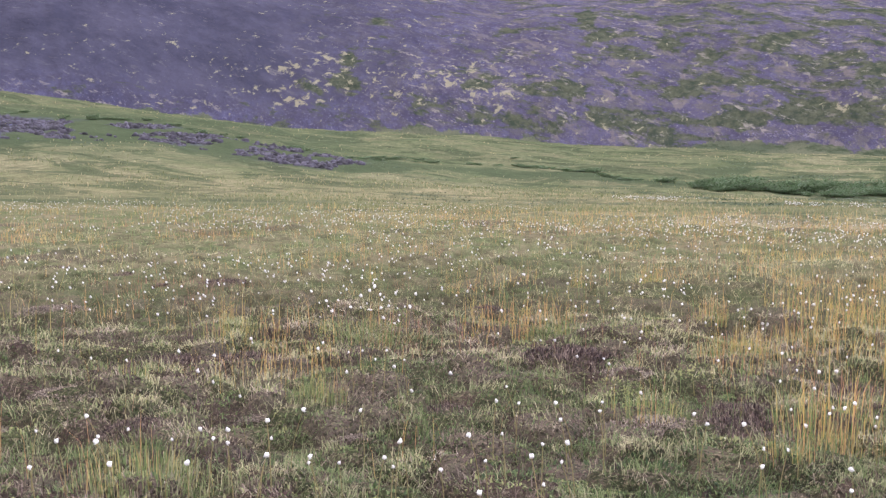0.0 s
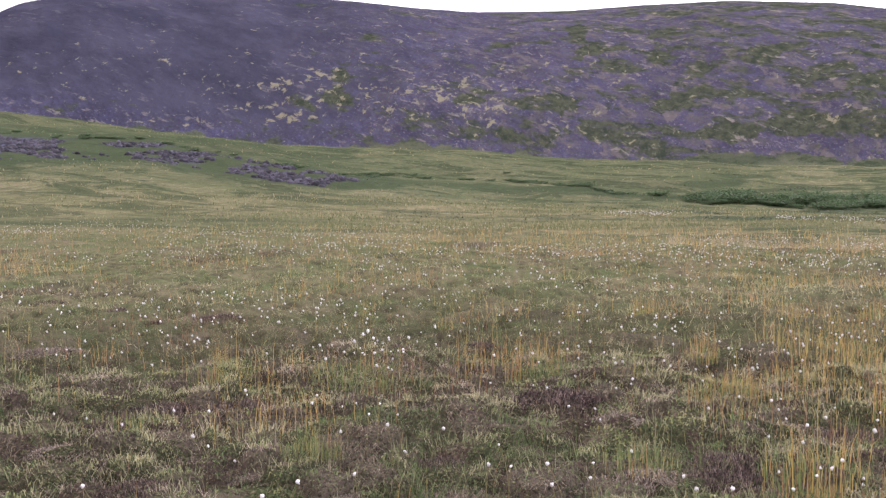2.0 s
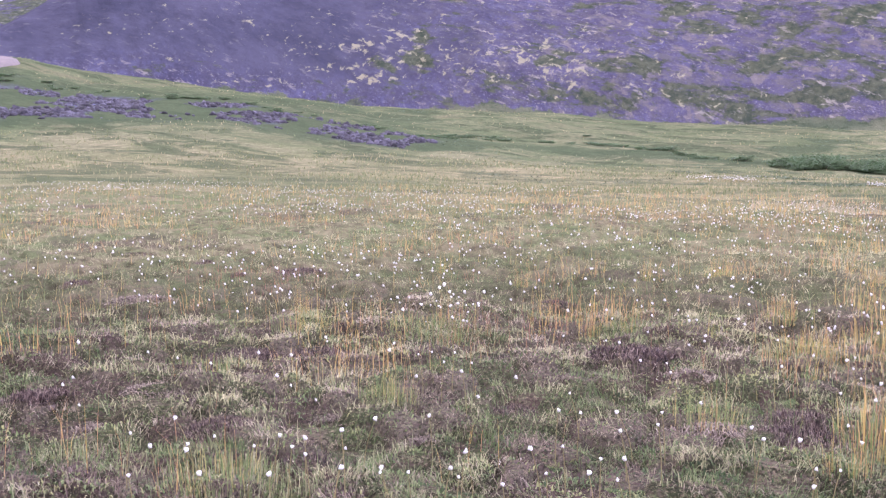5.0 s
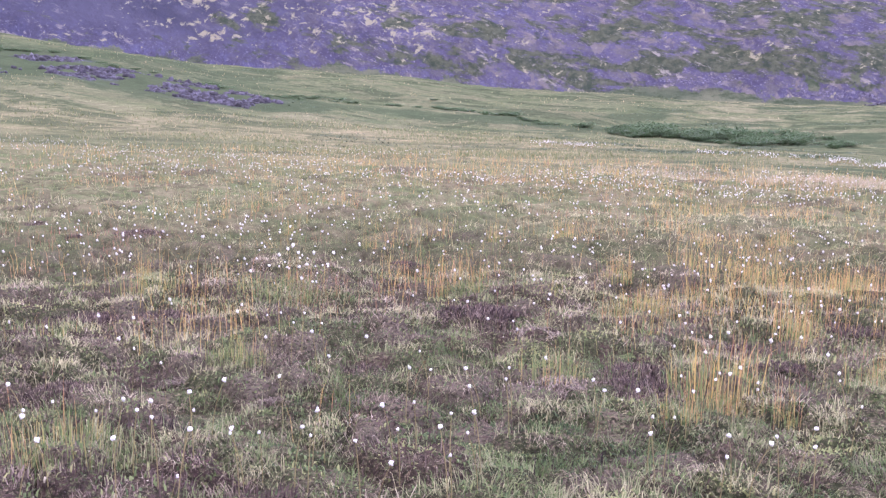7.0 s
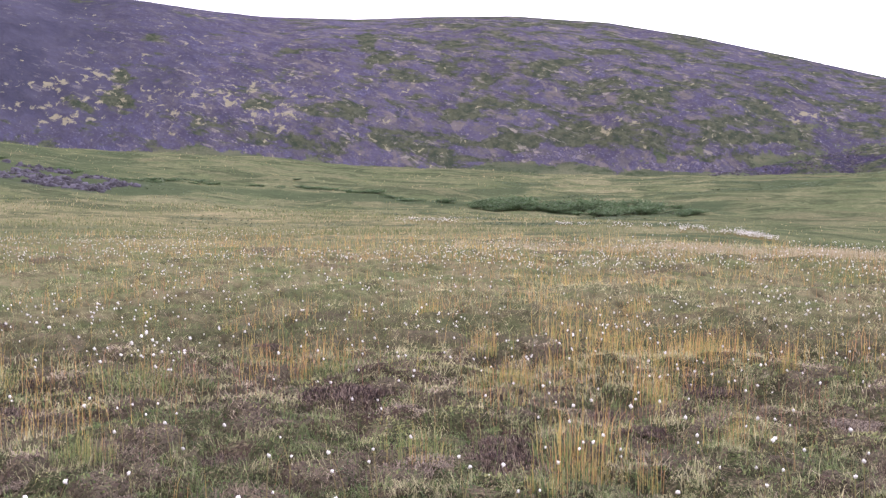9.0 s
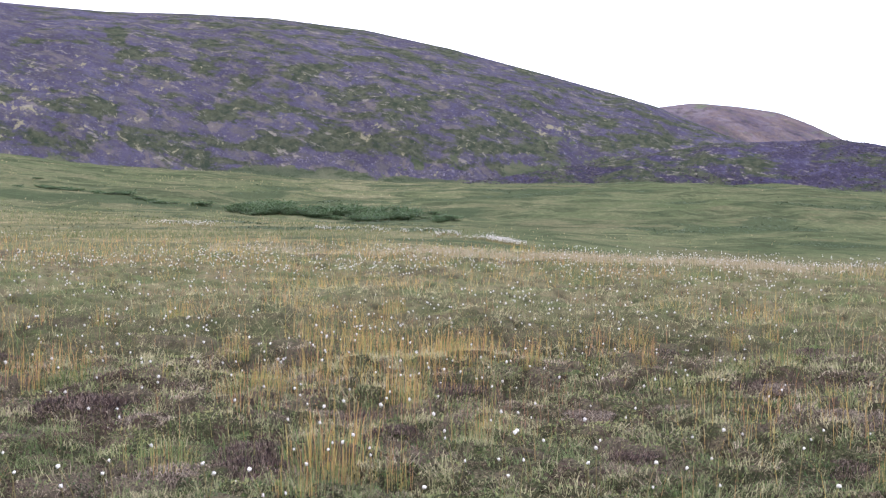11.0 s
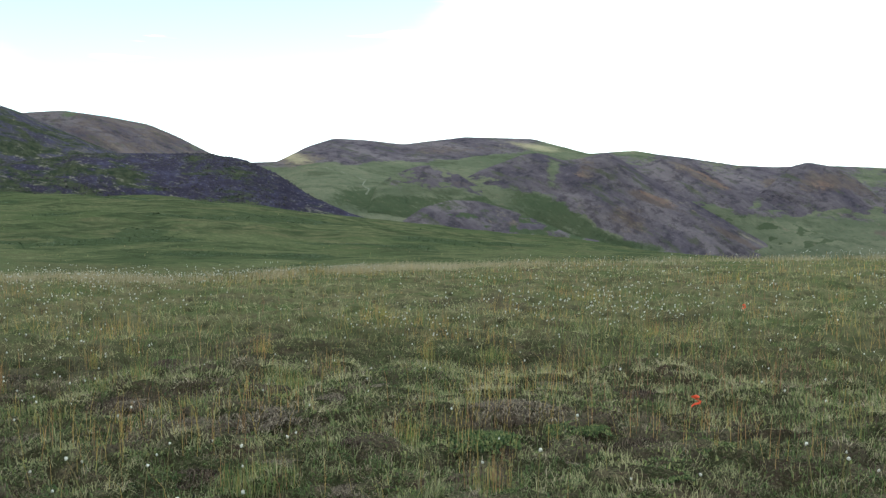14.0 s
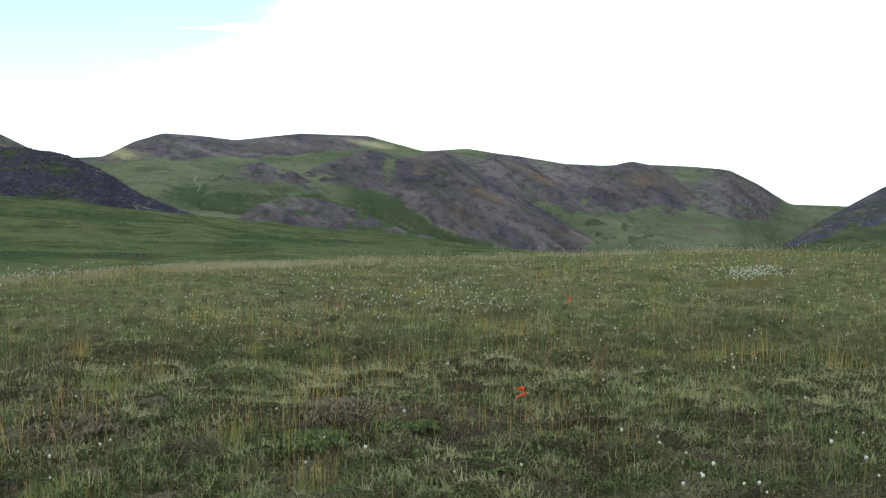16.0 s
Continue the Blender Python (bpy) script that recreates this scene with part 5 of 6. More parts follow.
# the brink of the meadow: bleached sedge against the far slopes, and cotton grass
aa = np.concatenate([rng.uniform(-62, 16, 14000), rng.uniform(-40, 4, 16000)])
rim_r = 1.22 / np.tan(np.radians(-edge_angle(aa)))
rr = rim_r * np.clip(rng.normal(0.975, 0.032, len(aa)), 0.8, 1.04)
ok = rng.random(len(aa)) < np.clip(0.55 + 1.0 * fbm(aa * 0.5, rr * 0.5, 36, 3), 0.1, 1)
x, y, r = *polar(aa[ok], rr[ok]), rr[ok]
v, q, t = blades(x, y, ground_z(x, y), rng.uniform(0.12, 0.26, len(x)), np.maximum(0.003, r * 0.00035), rng.uniform(0.0, 0.6, len(x)), rng.uniform(0, 6.283, len(x)), False)
tagged(mesh_object("brink_sedge", v, q, M_BLEACHED, tris=t, smooth_faces=False), "bleached straw sedge along the brink of the meadow", "grass", kind="stuff")


# low scrub in streaks along the slopes
x, y, a, r = strew(150000, 56, 185, 1.2, -48, 40)
ok = (scrub_field(a, r) + 0.12 * rng.normal(size=len(x)) > 0.34 + 0.12 * smooth(8, 24, a)) & (r > 1.5 * 1.22 / np.tan(np.radians(-edge_angle(a))))
x, y, r = x[ok], y[ok], r[ok]
n = len(x)
v, q, t = blades(x, y, ground_z(x, y), rng.uniform(0.05, 0.14, n), r * rng.uniform(0.0014, 0.0030, n), rng.uniform(0.7, 1.5, n), rng.uniform(0, 6.283, n), False)
tagged(mesh_object("low_scrub", v, q, M_SCRUB, tris=t, smooth_faces=False), "dark low willow scrub in streaks along the slopes", "scrub", kind="stuff")


# grass and low heath on the slopes beyond the meadow
x, y, a, r = strew(170000, 40, 185, 1.6, -48, 63)
ok = (r > 0.98 * 1.22 / np.tan(np.radians(-edge_angle(a)))) & (rng.random(len(x)) < np.clip(0.5 + 1.2 * fbm(x * 0.08, y * 0.08, 55, 4), 0.1, 1) * (0.06 + 0.94 * smooth(2, 12, a)) * (1 - 0.8 * smooth(80, 98, r)) * (1 - 0.9 * smooth(34, 40, a) * (1 - smooth(56, 62, r))) * (1 - 0.9 * smooth(0.05, 0.3, scrub_field(a, r))) * (1 - 0.9 * smooth(33, 37, a) * (np.abs(r - np.interp(a, (33, 37, 41, 46, 51, 55, 60, 64), ROCK_LINE)) < 1.1 * np.interp(a, (33, 37, 41, 46, 51, 55, 60, 64), ROCK_HALF))))
x, y, r = x[ok], y[ok], r[ok]
v, q, t = blades(x, y, ground_z(x, y), rng.uniform(0.08, 0.26, len(x)), r * rng.uniform(0.0005, 0.0014, len(x)), rng.uniform(0.0, 0.8, len(x)), rng.uniform(0, 6.283, len(x)), False)
tagged(mesh_object("slope_grass", v, q, M_SLOPE, tris=t, smooth_faces=False), "rough grass and low heath on the slopes", "grass", kind="stuff")


# ---- clumps that stand out: heath, tussocks, cushions ----
LOOSE = ("brush", "leaf_sheaf", "stalk_sheaf", "stalk_mass", "dead_grass", "root_mat", "lichen_tips", "foliage")


def part(name, data, material, parent, label="", flat_faces=True):
    v, q, t = data
    flags = None
    if material in (T_GREEN, T_MAT, T_HEATH, T_DRY, T_LEAF, T_FLECK):
        flags = dict(tone=np.repeat(np.clip(0.5 + 0.3 * rng.normal(size=len(v) // 5 + 1), 0, 1), 5)[:len(v)])
    ob = mesh_object(name, v, q, material, tris=t, smooth_faces=not flat_faces, flags=flags)
    ob.parent = parent
    return tagged(ob, label, kind="stuff" if name in LOOSE else "")


def ball(radius, squash, rough, seed, rings=9, cols=16):
    """A lumpy cushion resting on z = 0, as rings of quads."""
    th = np.linspace(0.02, 1.75, rings)
    ph = np.linspace(0, 2 * np.pi, cols, endpoint=False)
    P, T = np.meshgrid(ph, th)
    n = 1 + rough * fbm(np.cos(P) * 1.7 + T * 2 + 9, np.sin(P) * 1.7 + T + 3, seed, 3)
    v = np.stack([radius * n * np.sin(T) * np.cos(P), radius * n * np.sin(T) * np.sin(P), radius * squash * n * np.cos(T) - radius * 0.5 * smooth(1.45, 1.75, T)], -1).reshape(-1, 3)
    return v, grid_quads(rings, cols, True)[:, ::-1], None


def tuft(count, spread, height, width, lean, outward=0.8):
    """Blades springing from a round patch, leaning outwards."""
    a, q = rng.uniform(0, 6.283, count), np.sqrt(rng.random(count))
    x, y = np.cos(a) * q * spread, np.sin(a) * q * spread
    turn = np.where(rng.random(count) < outward, a + rng.normal(0, 0.5, count), rng.uniform(0, 6.283, count))
    return blades(x, y, np.zeros(count), rng.uniform(*height, count), rng.uniform(*width, count), rng.uniform(*lean, count) * (0.35 + 0.65 * q), turn)


def sprigs(count, radius, squash, length, width, ragged=0.0, seed=0, lean=(0.2, 1.9)):
    """Short leaves sticking out all over a cushion."""
    a, q = rng.uniform(0, 6.283, count), np.sqrt(rng.random(count))
    q = q * (1 + ragged * fbm(np.cos(a) * 1.6 + 4, np.sin(a) * 1.6 + 7, seed, 3))
    x, y = np.cos(a) * q * radius, np.sin(a) * q * radius
    z = radius * squash * np.sqrt(np.clip(1 - q * q, 0, 1)) * 0.95
    return blades(x, y, z, rng.uniform(*length, count), rng.uniform(*width, count), rng.uniform(*lean, count), rng.uniform(0, 6.283, count))


def heath_clump(seed, mound, twig, label, lean=(0.2, 1.9)):
    top = new("heath_clump")
    v, q, _ = ball(0.32, 0.15, 0.6, seed)
    part("mound", (v * np.array([0.7, 0.7, 0.8]) - np.array([0, 0, 0.03]), q, None), mound, top)
    part("brush", sprigs(1500, 0.56, 0.18, (0.03, 0.12), (0.006, 0.014), 1.1, seed, lean), twig, top)
    part("dead_grass", tuft(240, 0.66, (0.06, 0.24), (0.004, 0.008), (1.3, 2.2)), T_MAT, top, "bleached grass hanging over the mound")
    return tagged(top, label, "heath clump", "heath clumps in the meadow")


def grass_tussock(label, material, count, spread, height, lean, stalks):
    top = new("sedge_tussock")
    part("leaf_sheaf", tuft(count, spread, height, (0.004, 0.008), lean), material, top)
    part("stalk_sheaf", tuft(stalks, spread * 1.2, (height[1] * 0.7, height[1] * 1.6), (0.004, 0.007), (0.02, 0.7), 0.5), M_STRAW, top, "straw-coloured flowering stalks")
    part("root_mat", tuft(260, spread * 1.3, (0.05, 0.12), (0.004, 0.008), (0.7, 1.5)), T_GREEN, top, "paler outer leaves")
    return tagged(top, label, "grass tussock", "sedge tussocks in the meadow")


def straw_tuft(count):
    top = new("straw_tuft")
    part("stalk_sheaf", tuft(count, 0.55, (0.14, 0.42), (0.006, 0.011), (0.1, 1.2), 0.6), M_STRAW, top)
    part("leaf_sheaf", tuft(count * 2, 0.55, (0.07, 0.24), (0.009, 0.016), (0.3, 1.5)), M_SEDGE, top, "green leaves at the foot")
    return tagged(top, "upright tuft of ochre dry sedge stalks", "grass tussock", "sedge tussocks in the meadow")


def leafy_patch(label):
    top = new("dwarf_shrub")
    part("brush", tuft(120, 0.42, (0.05, 0.10), (0.004, 0.006), (0.4, 1.3)), M_BARK, top)
    part("foliage", sprigs(1700, 0.5, 0.12, (0.03, 0.07), (0.014, 0.028), 1.0, 8), T_LEAF, top, "small glossy green leaves")
    return tagged(top, label, "dwarf shrub", "creeping shrubs in the meadow")


def cushion(label):
    top = new("moss_cushion")
    part("lichen_tips", sprigs(380, 0.7, 0.06, (0.03, 0.10), (0.016, 0.040), 1.0, 5), T_FLECK, top)
    part("dead_grass", tuft(160, 0.7, (0.1, 0.4), (0.006, 0.012), (0.8, 1.6)), T_MAT, top, "bleached grass through the lichen")
    return tagged(top, label, "moss", "pale cushions in the meadow")


def settle(kinds, places, scale=1.0, tall=1.0, upright=0.0):
    """Stand one of the kinds at each place (x, y, width), turned and stretched a little. upright: their own height, whatever the width."""
    for i, (x, y, w) in enumerate(places):
        src = kinds[i % len(kinds)]
        z = float(ground_z(np.array([x]), np.array([y]))[0])
        k = max(w, 0.18) * scale * (1 - 0.25 * smooth(7, 11, np.hypot(x, y)))
        src.scale = (k, k * rng.uniform(0.8, 1.25), (upright or k * tall) * rng.uniform(0.8, 1.2))
        copy_thing(src, pose(x, y, z - 0.035, 0, 0, rng.uniform(0, 360)))
    for src in kinds:
        for ob in (*src.children_recursive, src):
            bpy.data.objects.remove(ob)


settle([heath_clump(k, M_PEATY, T_HEATH, "dark purple-brown heath clump in the grass") for k in (1, 2, 3)], HEATH + MORE_HEATH, 1.15, 1.1)
settle([heath_clump(k, M_PEATY, T_DRY, "dry brown mound of dead heath and grass", (1.2, 2.6)) for k in (4, 5)], DRY_HEATH, 1.0, 0.95)
settle([grass_tussock("green sedge tussock with straw-coloured stalks", M_SEDGE, 230, 0.55, (0.08, 0.24), (0.3, 1.7), 8),
        grass_tussock("green sedge tussock with straw-coloured stalks", M_SEDGE, 180, 0.60, (0.07, 0.20), (0.3, 1.7), 5)], GREEN_TUSSOCKS, 1.1, upright=1.0)
settle([straw_tuft(44), straw_tuft(28)], STRAW_TUSSOCKS + MORE_STRAW_TUSSOCKS, 1.1, upright=1.0)
settle([leafy_patch("low creeping shrub with small green leaves")], LEAFY, 0.95, 0.9)
settle([cushion("pale lichen cushion between the grasses")], PALE_MOSS, 0.9, 0.8)


# ---- cotton grass ----
def tube(points, r0, r1, cols=4):
    p = np.asarray(points, float)
    rad = np.linspace(r0, r1, len(p))
    ph = np.linspace(0, 2 * np.pi, cols, endpoint=False)
    v = p[:, None, :] + np.stack([np.cos(ph), np.sin(ph), 0 * ph], -1)[None] * rad[:, None, None]
    return v.reshape(-1, 3), grid_quads(len(p), cols, True)[:, ::-1], None


def down(radius, seed, rings=6, cols=8):
    """A ragged tuft of seed down about the origin."""
    th = np.linspace(0.05, np.pi - 0.05, rings)
    ph = np.linspace(0, 2 * np.pi, cols, endpoint=False)
    P, T = np.meshgrid(ph, th)
    n = 0.5 + 0.9 * lattice(np.arange(rings)[:, None] + 0 * P, np.arange(cols)[None] + 0 * P, seed)
    r = radius * n * (1 - 0.12 * np.cos(T))
    return np.stack([r * np.sin(T) * np.cos(P), r * np.sin(T) * np.sin(P), -r * 0.95 * np.cos(T)], -1).reshape(-1, 3), grid_quads(rings, cols, True), None


def cotton_plant(height, bend, radius, seed):
    top = new("cotton_grass")
    t = np.linspace(0, 1, 6)
    part("stem", tube(np.stack([bend * t ** 2, 0 * t, height * t], -1), 0.0022, 0.0015), M_STEM, top, flat_faces=False)
    v, q, _ = down(radius, seed)
    part("seed_head", (v + np.array([bend, 0, height]), q, None), M_COTTON, top, "white fluffy seed head")
    return tagged(top, "single cotton grass stalk with a white fluffy head", "cotton grass", "cotton grass in the meadow")


plants = [cotton_plant(h, b, r, s) for h, b, r, s in ((0.25, 0.03, 0.0085, 1), (0.24, -0.05, 0.0062, 2), (0.26, 0.08, 0.0088, 3), (0.25, 0.02, 0.0070, 4))]
for i, (x, y, *tall) in enumerate(HEADS + MORE_HEADS + FURTHER_HEADS + TUFT_HEADS):
    src, wide = plants[i % 4], 1.25 if tall else 1.0
    src.scale = (wide, wide, tall[0] / 0.25 if tall else rng.uniform(0.92, 1.06))
    z = float(ground_z(np.array([x]), np.array([y]))[0])
    copy_thing(src, pose(x, y, z - 0.005, 0, 0, rng.uniform(0, 360)))
for src in plants:
    for ob in (*src.children_recursive, src):
        bpy.data.objects.remove(ob)


def cotton_field(name, label, x, y, size, height):
    """Many stalks with their heads, as one piece of the meadow."""
    n = len(x)
    z = ground_z(x, y)
    h = rng.uniform(*height, n)
    r = np.hypot(x, y)
    turn, lean = rng.uniform(0, 6.283, n), rng.uniform(0, 0.3, n)
    stems = blades(x, y, z, h, np.maximum(0.003, r * 0.0004), lean, turn, False)
    tip = np.stack([x + np.cos(turn) * h * np.sin(lean), y + np.sin(turn) * h * np.sin(lean), z + h * np.cos(lean)], -1)
    base, q, _ = down(1.0, 3, 4, 5)
    k = rng.uniform(*size, n) * (0.85 + 0.15 * smooth(6, 14, r)) * np.maximum(0.76 + 0.24 * smooth(-24, 2, bearing(x, y)[0]), smooth(9, 14, r))
    jitter = 0.7 + 0.6 * rng.random((n, len(base), 1))
    heads = (tip[:, None] + base[None] * jitter * k[:, None, None]).reshape(-1, 3)
    quads = (q[None] + (np.arange(n) * len(base))[:, None, None]).reshape(-1, 4)
    top = tagged(mesh_object(name, heads, quads, M_COTTON), label, "cotton grass", kind="stuff")
    part("stalk_mass", stems, M_STEM, top)
    return top


x, y, a, r = strew(30000, 4.5, 46, 0.95)
drift = fbm(x * 0.28, y * 0.28, 45, 3) + 0.8 * fbm(x * 0.07, y * 0.07, 46, 2)
ok = (rng.random(len(x)) < np.clip(0.09 + 1.6 * drift + 0.14 * smooth(10, 25, r) + 0.45 * np.exp(-((a - 11) / 16) ** 2) * smooth(5, 8, r), 0.015, 1) * (1 - 0.78 * smooth(10, 26, -a)) * (0.10 + 0.90 * smooth(5, 14, r)) * (1 - 0.40 * smooth(13, 28, a))) & (r < 0.97 * 1.22 / np.tan(np.radians(-edge_angle(a))))
cotton_field("cotton_grass_field", "scattered white cotton grass heads over the meadow", x[ok], y[ok], (0.0075, 0.0140), (0.18, 0.38))
# denser swarms: along the rim of the meadow, and in wet spots
swarm = []
for n, a0, a1, r0, r1 in ((160, 24, 34, 32, 38), (200, 44, 60, 36, 46), (260, -62.8, -59.6, 17.3, 19.6), (260, -68, -54, 28, 38), (130, -50, -38, 11, 15), (60, -36, -27, 9.5, 12)):
    aa, rr = rng.normal((a0 + a1) / 2, (a1 - a0) / 3.2, n), rng.normal((r0 + r1) / 2, (r1 - r0) / 3.2, n)
    swarm.append(polar(aa, rr))
xs, ys = np.concatenate([s[0] for s in swarm]), np.concatenate([s[1] for s in swarm])
aa = np.concatenate([rng.uniform(-30, -11, 1000), rng.uniform(-12, 14, 120), rng.uniform(36, 62, 800)])
aa = aa[(aa < 30) | (fbm(aa * 0.6, aa * 0, 78, 3) > -0.02)]
sx, sy = polar(aa, 1.22 / np.tan(np.radians(-edge_angle(aa))) * rng.normal(0.985, 0.012, len(aa)))
cotton_field("cotton_grass_brink", "white line of cotton grass along the brink of the meadow", sx, sy, (0.0045, 0.0085), (0.07, 0.17))
cotton_field("cotton_grass_swarm", "dense drifts of white cotton grass heads", xs, ys, (0.008, 0.014), (0.2, 0.36))
aa = np.concatenate([rng.uniform(-2.6, 3.4, 1700), rng.uniform(2.5, 10, 900), rng.uniform(14.5, 19.5, 500)])
rr = np.where(aa < 2.8, 55 + rng.normal(0, 2.6, len(aa)) + 0.9 * aa, np.where(aa < 12, 61, 67) + rng.normal(0, 2.0, len(aa)))
clear = fbm(aa * 1.3, rr * 0.35, 77, 3) > 0.02
x, y = polar(aa[clear], rr[clear])
cotton_field("cotton_grass_fen", "thick white sheet of cotton grass on a wet flat", x, y, (0.012, 0.026), (0.12, 0.32))


# ---- survey tape in the grass ----
def tape(place, size, turn):
    x, y, _ = place
    k = np.array([(0.0, 0.0, 0.0), (0.35, 0.05, 0.28), (0.95, 0.12, 0.42), (0.75, 0.2, 0.62), (0.25, 0.1, 0.86), (0.05, 0.0, 0.98), (0.5, -0.1, 1.08), (0.8, -0.05, 1.0)]) * size
    t = np.linspace(0, len(k) - 1, 36)
    p = np.stack([np.interp(t, np.arange(len(k)), k[:, i]) for i in range(3)], -1)
    across = np.stack([0.35 * np.sin(t), np.cos(t * 0.8), 0.6 + 0 * t], -1)
    across = across / np.linalg.norm(across, axis=1, keepdims=True) * size * 0.16
    lift = np.array([0.0, 0.0006, 0.0])
    v = np.concatenate([p - across + lift, p + across + lift, p + across - lift, p - across - lift])
    n = len(p)
    i = np.arange(n - 1)
    quads = np.concatenate([np.stack([s0 * n + i, s0 * n + i + 1, s1 * n + i + 1, s1 * n + i], -1) for s0, s1 in ((0, 1), (1, 2), (2, 3), (3, 0))])
    ob = mesh_object("survey_tape", v, quads, M_TAPE)
    ob.matrix_world = pose(x, y, float(ground_z(np.array([x]), np.array([y]))[0]) + 0.05, 0, 0, turn)
    return tagged(ob, "crumpled orange survey tape caught in the grass", "survey tape", "survey tapes in the meadow")


tape(FLAGS[0], 0.070, -48)
tape(FLAGS[1], 0.055, -30)


# ---- willow scrub in the hollow ----
def willow(seed):
    top = new("willow_shrub")
    limbs, leaves = [], []
    for k in range(9):
        a, out, up = rng.uniform(0, 6.283), rng.uniform(0.3, 1.0), rng.uniform(0.6, 1.15)
        t = np.linspace(0, 1, 5)
        p = np.stack([np.cos(a) * out * t ** 1.2, np.sin(a) * out * t ** 1.2, up * t], -1)
        limbs.append(tube(p, 0.035, 0.010))
        for m in range(64):
            c = p[rng.integers(2, 5)] + rng.normal(0, 0.17, 3)
            c[2] = max(c[2], 0.05)
            leaves.append(c)
    c = np.array(leaves)
    n = len(c)
    leaf = blades(c[:, 0], c[:, 1], c[:, 2], rng.uniform(0.09, 0.20, n), rng.uniform(0.06, 0.13, n), rng.uniform(0.2, 1.9, n), rng.uniform(0, 6.283, n))
    part("brush", join(limbs), M_BARK, top, flat_faces=False)
    part("crown", leaf, M_WILLOW, top, "grey-green leaves in loose clumps")
    return tagged(top, "dark green willow scrub on the wet slope", "shrub", "willow scrub in the hollow")


kinds = [willow(s) for s in range(3)]
for i in range(200):
    belt, thin = i < 110, 110 <= i < 160
    low = not belt and not thin
    a = 1.5 + abs(float(rng.normal(7.5, 5.0))) if belt else rng.uniform(17, 34) if thin else rng.uniform(33, 60)
    line = np.interp(a, (0, 3.4, 8, 11, 14, 18, 20.5, 25, 34), (97, 100, 104, 106, 107, 108, 115, 128, 118)) if not low else np.interp(a, (33, 41, 46, 60), (112, 128, 138, 142))
    r = line + rng.normal(0, 3.6 if belt and 3 < a < 15 else 1.8)
    x, y = (float(v) for v in polar(np.array(a), np.array(r)))
    k = rng.uniform(0.4, 0.95) * (1.1 if 4 < a < 14 else 0.75)
    src = kinds[i % 3]
    src.scale = (k * 1.8, k * 1.8, k * 0.75) if belt else (k * 2.4, k * 1.6, k * 0.5)
    copy_thing(src, pose(x, y, float(ground_z(np.array([x]), np.array([y]))[0]) - 0.05, 0, 0, rng.uniform(0, 360)))
for src in kinds:
    for ob in (*src.children_recursive, src):
        bpy.data.objects.remove(ob)


# ---- broken rock ----
PHI = (1 + 5 ** 0.5) / 2
ICO = np.array([(-1, PHI, 0), (1, PHI, 0), (-1, -PHI, 0), (1, -PHI, 0), (0, -1, PHI), (0, 1, PHI), (0, -1, -PHI), (0, 1, -PHI), (PHI, 0, -1), (PHI, 0, 1), (-PHI, 0, -1), (-PHI, 0, 1)]) / 1.9
ICO_FACES = np.array([(0, 11, 5), (0, 5, 1), (0, 1, 7), (0, 7, 10), (0, 10, 11), (1, 5, 9), (5, 11, 4), (11, 10, 2), (10, 7, 6), (7, 1, 8),
                      (3, 9, 4), (3, 4, 2), (3, 2, 6), (3, 6, 8), (3, 8, 9), (4, 9, 5), (2, 4, 11), (6, 2, 10), (8, 6, 7), (9, 8, 1)])


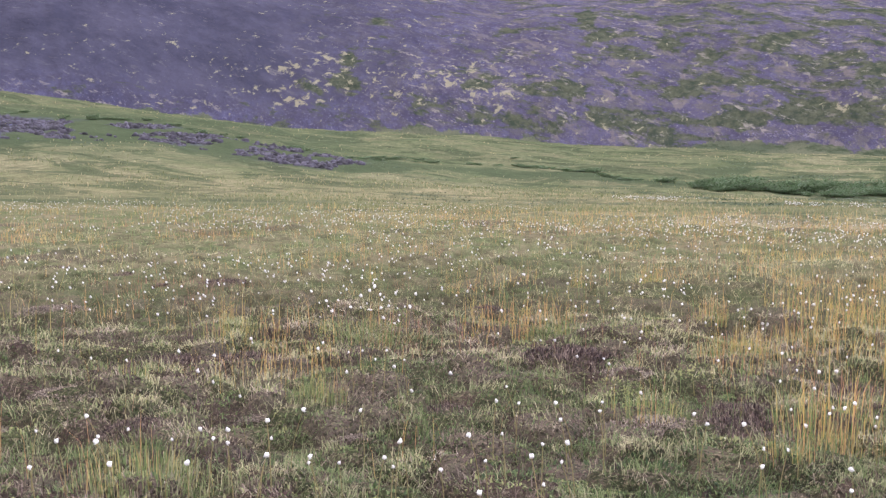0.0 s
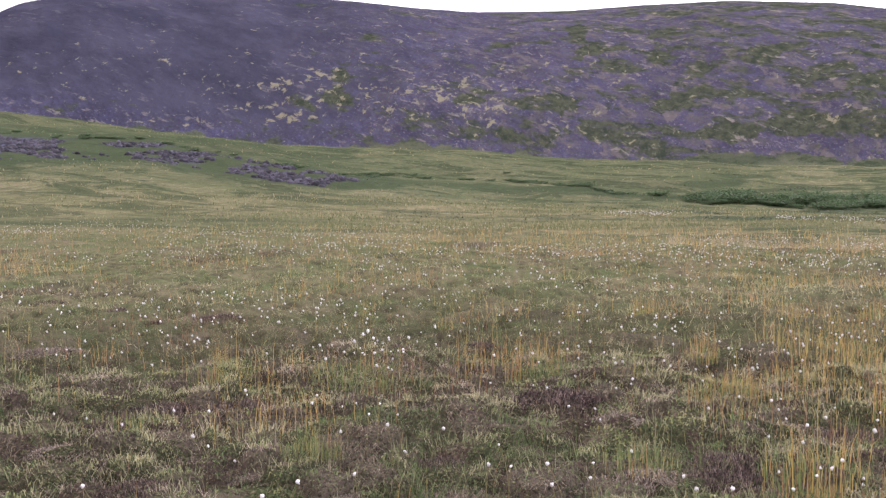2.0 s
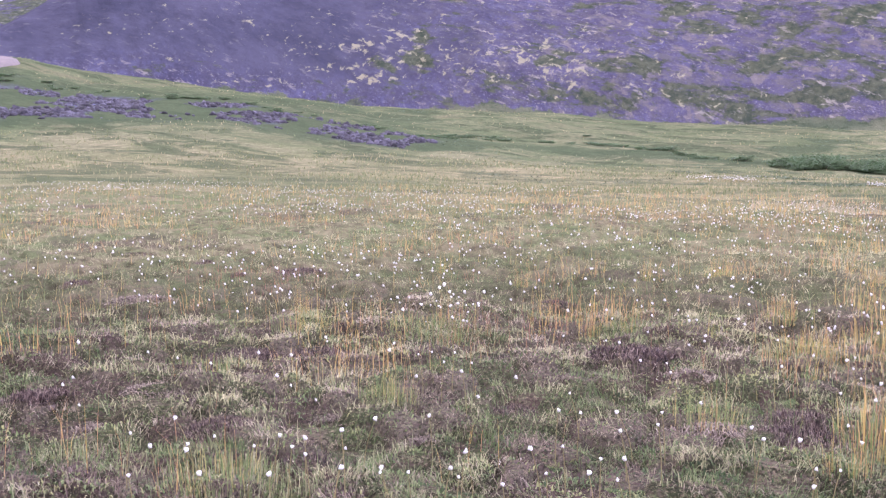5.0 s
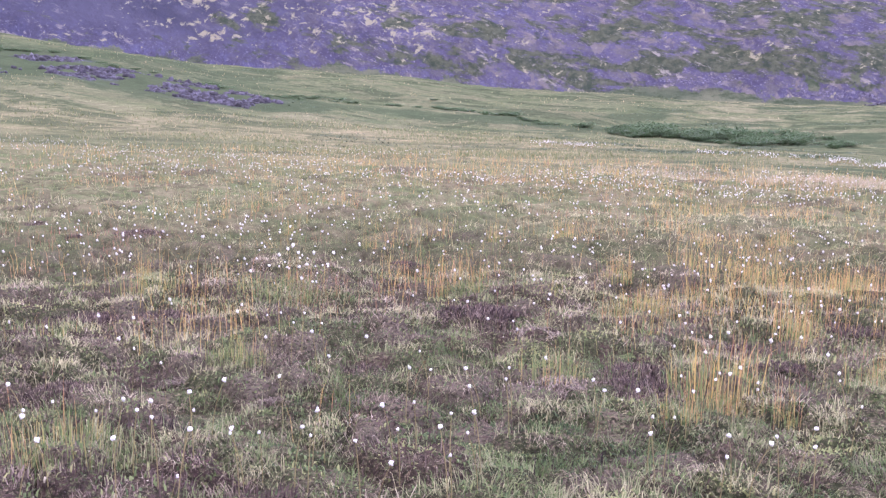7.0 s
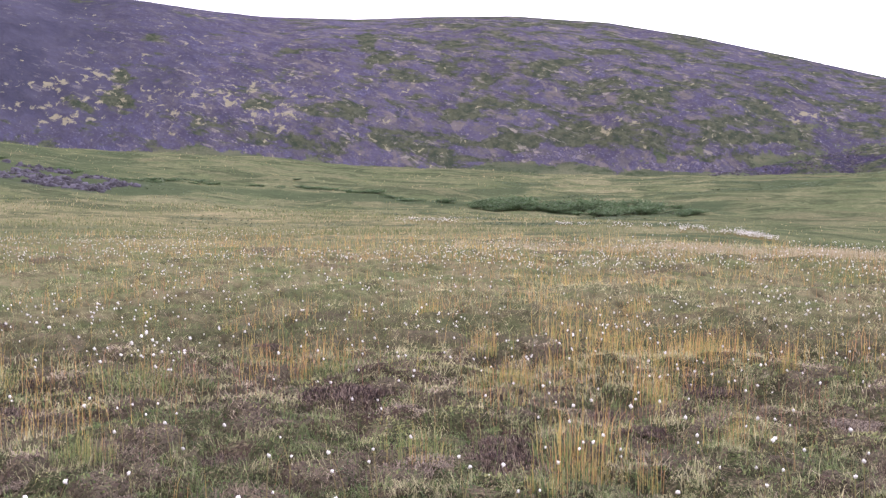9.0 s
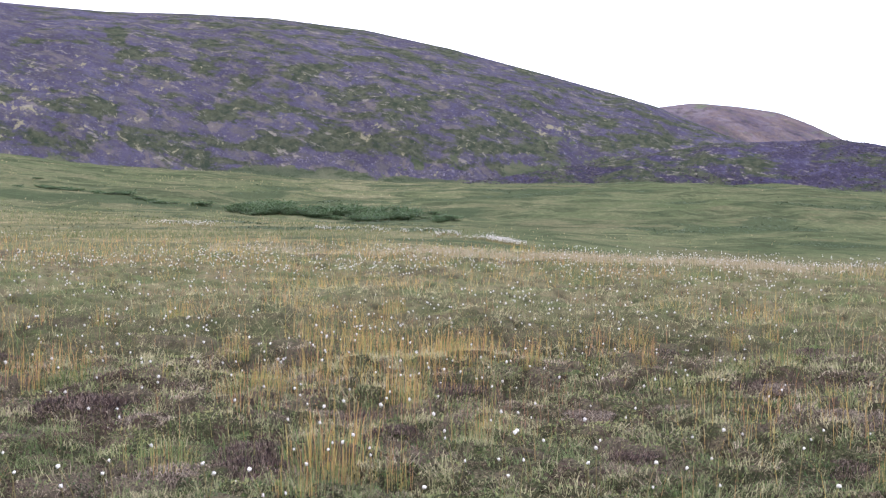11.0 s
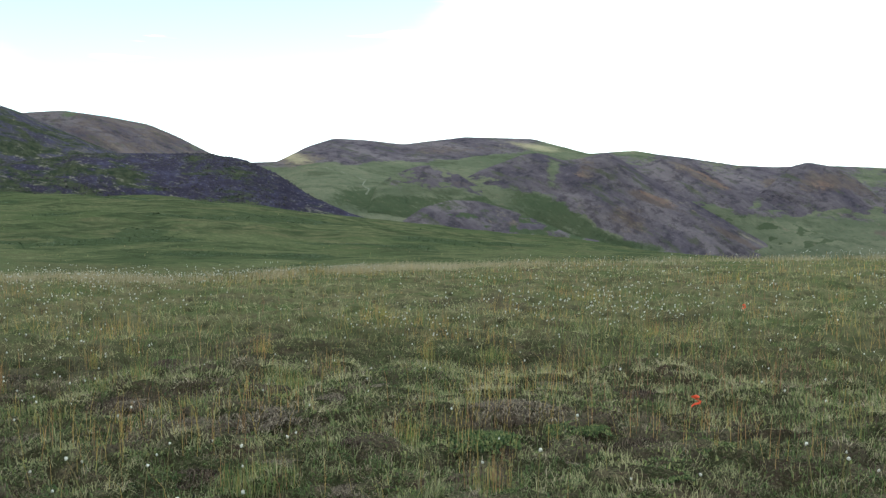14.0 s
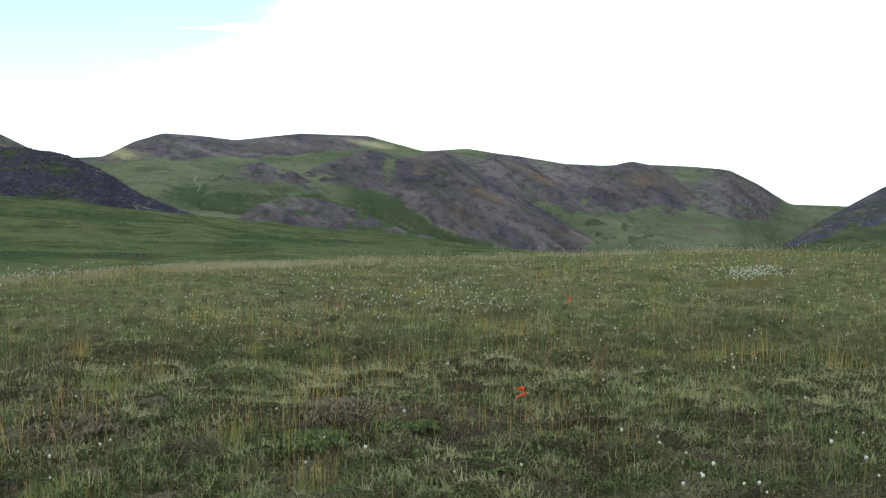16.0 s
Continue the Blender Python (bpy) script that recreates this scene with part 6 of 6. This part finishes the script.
def rubble(name, label, points, size, material=M_BOULDER):
    n = len(points)
    k = rng.uniform(0, 1, n) ** 2.2 * (size[1] - size[0]) + size[0]
    shape = ICO[None] * (0.65 + 0.7 * rng.random((n, 12, 1))) * np.stack([rng.uniform(0.7, 1.4, n), rng.uniform(0.7, 1.4, n), rng.uniform(0.55, 1.2, n)], -1)[:, None]
    turn = rng.uniform(0, 6.283, n)
    c, s = np.cos(turn)[:, None], np.sin(turn)[:, None]
    shape = np.stack([shape[..., 0] * c - shape[..., 1] * s, shape[..., 0] * s + shape[..., 1] * c, shape[..., 2]], -1)
    v = (points[:, None] + shape * k[:, None, None]).reshape(-1, 3)
    f = (ICO_FACES[None] + (np.arange(n) * 12)[:, None, None]).reshape(-1, 3)
    return tagged(mesh_object(name, v, None, material, tris=f, smooth_faces=False), label, "boulders", kind="stuff")


def on_ground(a, r):
    x, y = polar(a, r)
    return np.stack([x, y, ground_z(x, y)], -1)


def on_hill(ob_name, a_range, s_test, count):
    """Random points of a hill's surface within a range of bearings."""
    grid = HILL_POINTS[ob_name]
    a, r = bearing(grid[:-1, :-1, 0], grid[:-1, :-1, 1])
    i, j = np.nonzero((a > a_range[0]) & (a < a_range[1]) & s_test(a, r))
    k = rng.integers(0, len(i), count)
    i, j, u, v = i[k], j[k], rng.random((count, 1)), rng.random((count, 1))
    p = (grid[i, j] * (1 - u) + grid[i + 1, j] * u) * (1 - v) + (grid[i, j + 1] * (1 - u) + grid[i + 1, j + 1] * u) * v
    return p


aa = rng.uniform(33.0, 63, 11000)
rr = np.interp(aa, (33, 37, 41, 46, 51, 55, 60, 64), ROCK_LINE) + rng.uniform(-1, 1, len(aa)) * np.interp(aa, (33, 37, 41, 46, 51, 55, 60, 64), ROCK_HALF)
gaps = rock_field(aa, rr)
rubble("rubble_band", "broken band of purple-grey rock across the slope", on_ground(aa[gaps > 0.02], rr[gaps > 0.02]) - np.array([0, 0, 0.08]), (0.08, 0.46))
aa = rng.uniform(53, 63, 500)
rubble("rubble_patch", "small patch of broken grey rock in the grass", on_ground(aa + 2, 108 + rng.normal(0, 1.3, len(aa))), (0.15, 0.6))
rubble("knoll_rubble", "dark boulders strewn over the low knoll", on_hill("hill_3", (-29, 3), lambda a, r: (r < 285) & (fbm(a * 0.4, r * 0.04, 99, 3) > -0.05), 4600), (0.08, 0.36), M_KNOLL)
p = on_hill("hill_1", (-1, 13), lambda a, r: (r > 212) & (r < 262), 9000)
a, r = bearing(p[:, 0], p[:, 1])
e = np.degrees(np.arctan2(p[:, 2] - EYE, r))
ok = scree_tongue(a, e) > 0.5
rubble("foot_rubble", "pale lavender broken rock along the foot of the hill", p[ok], (0.06, 0.32), M_SCREE_STONE)
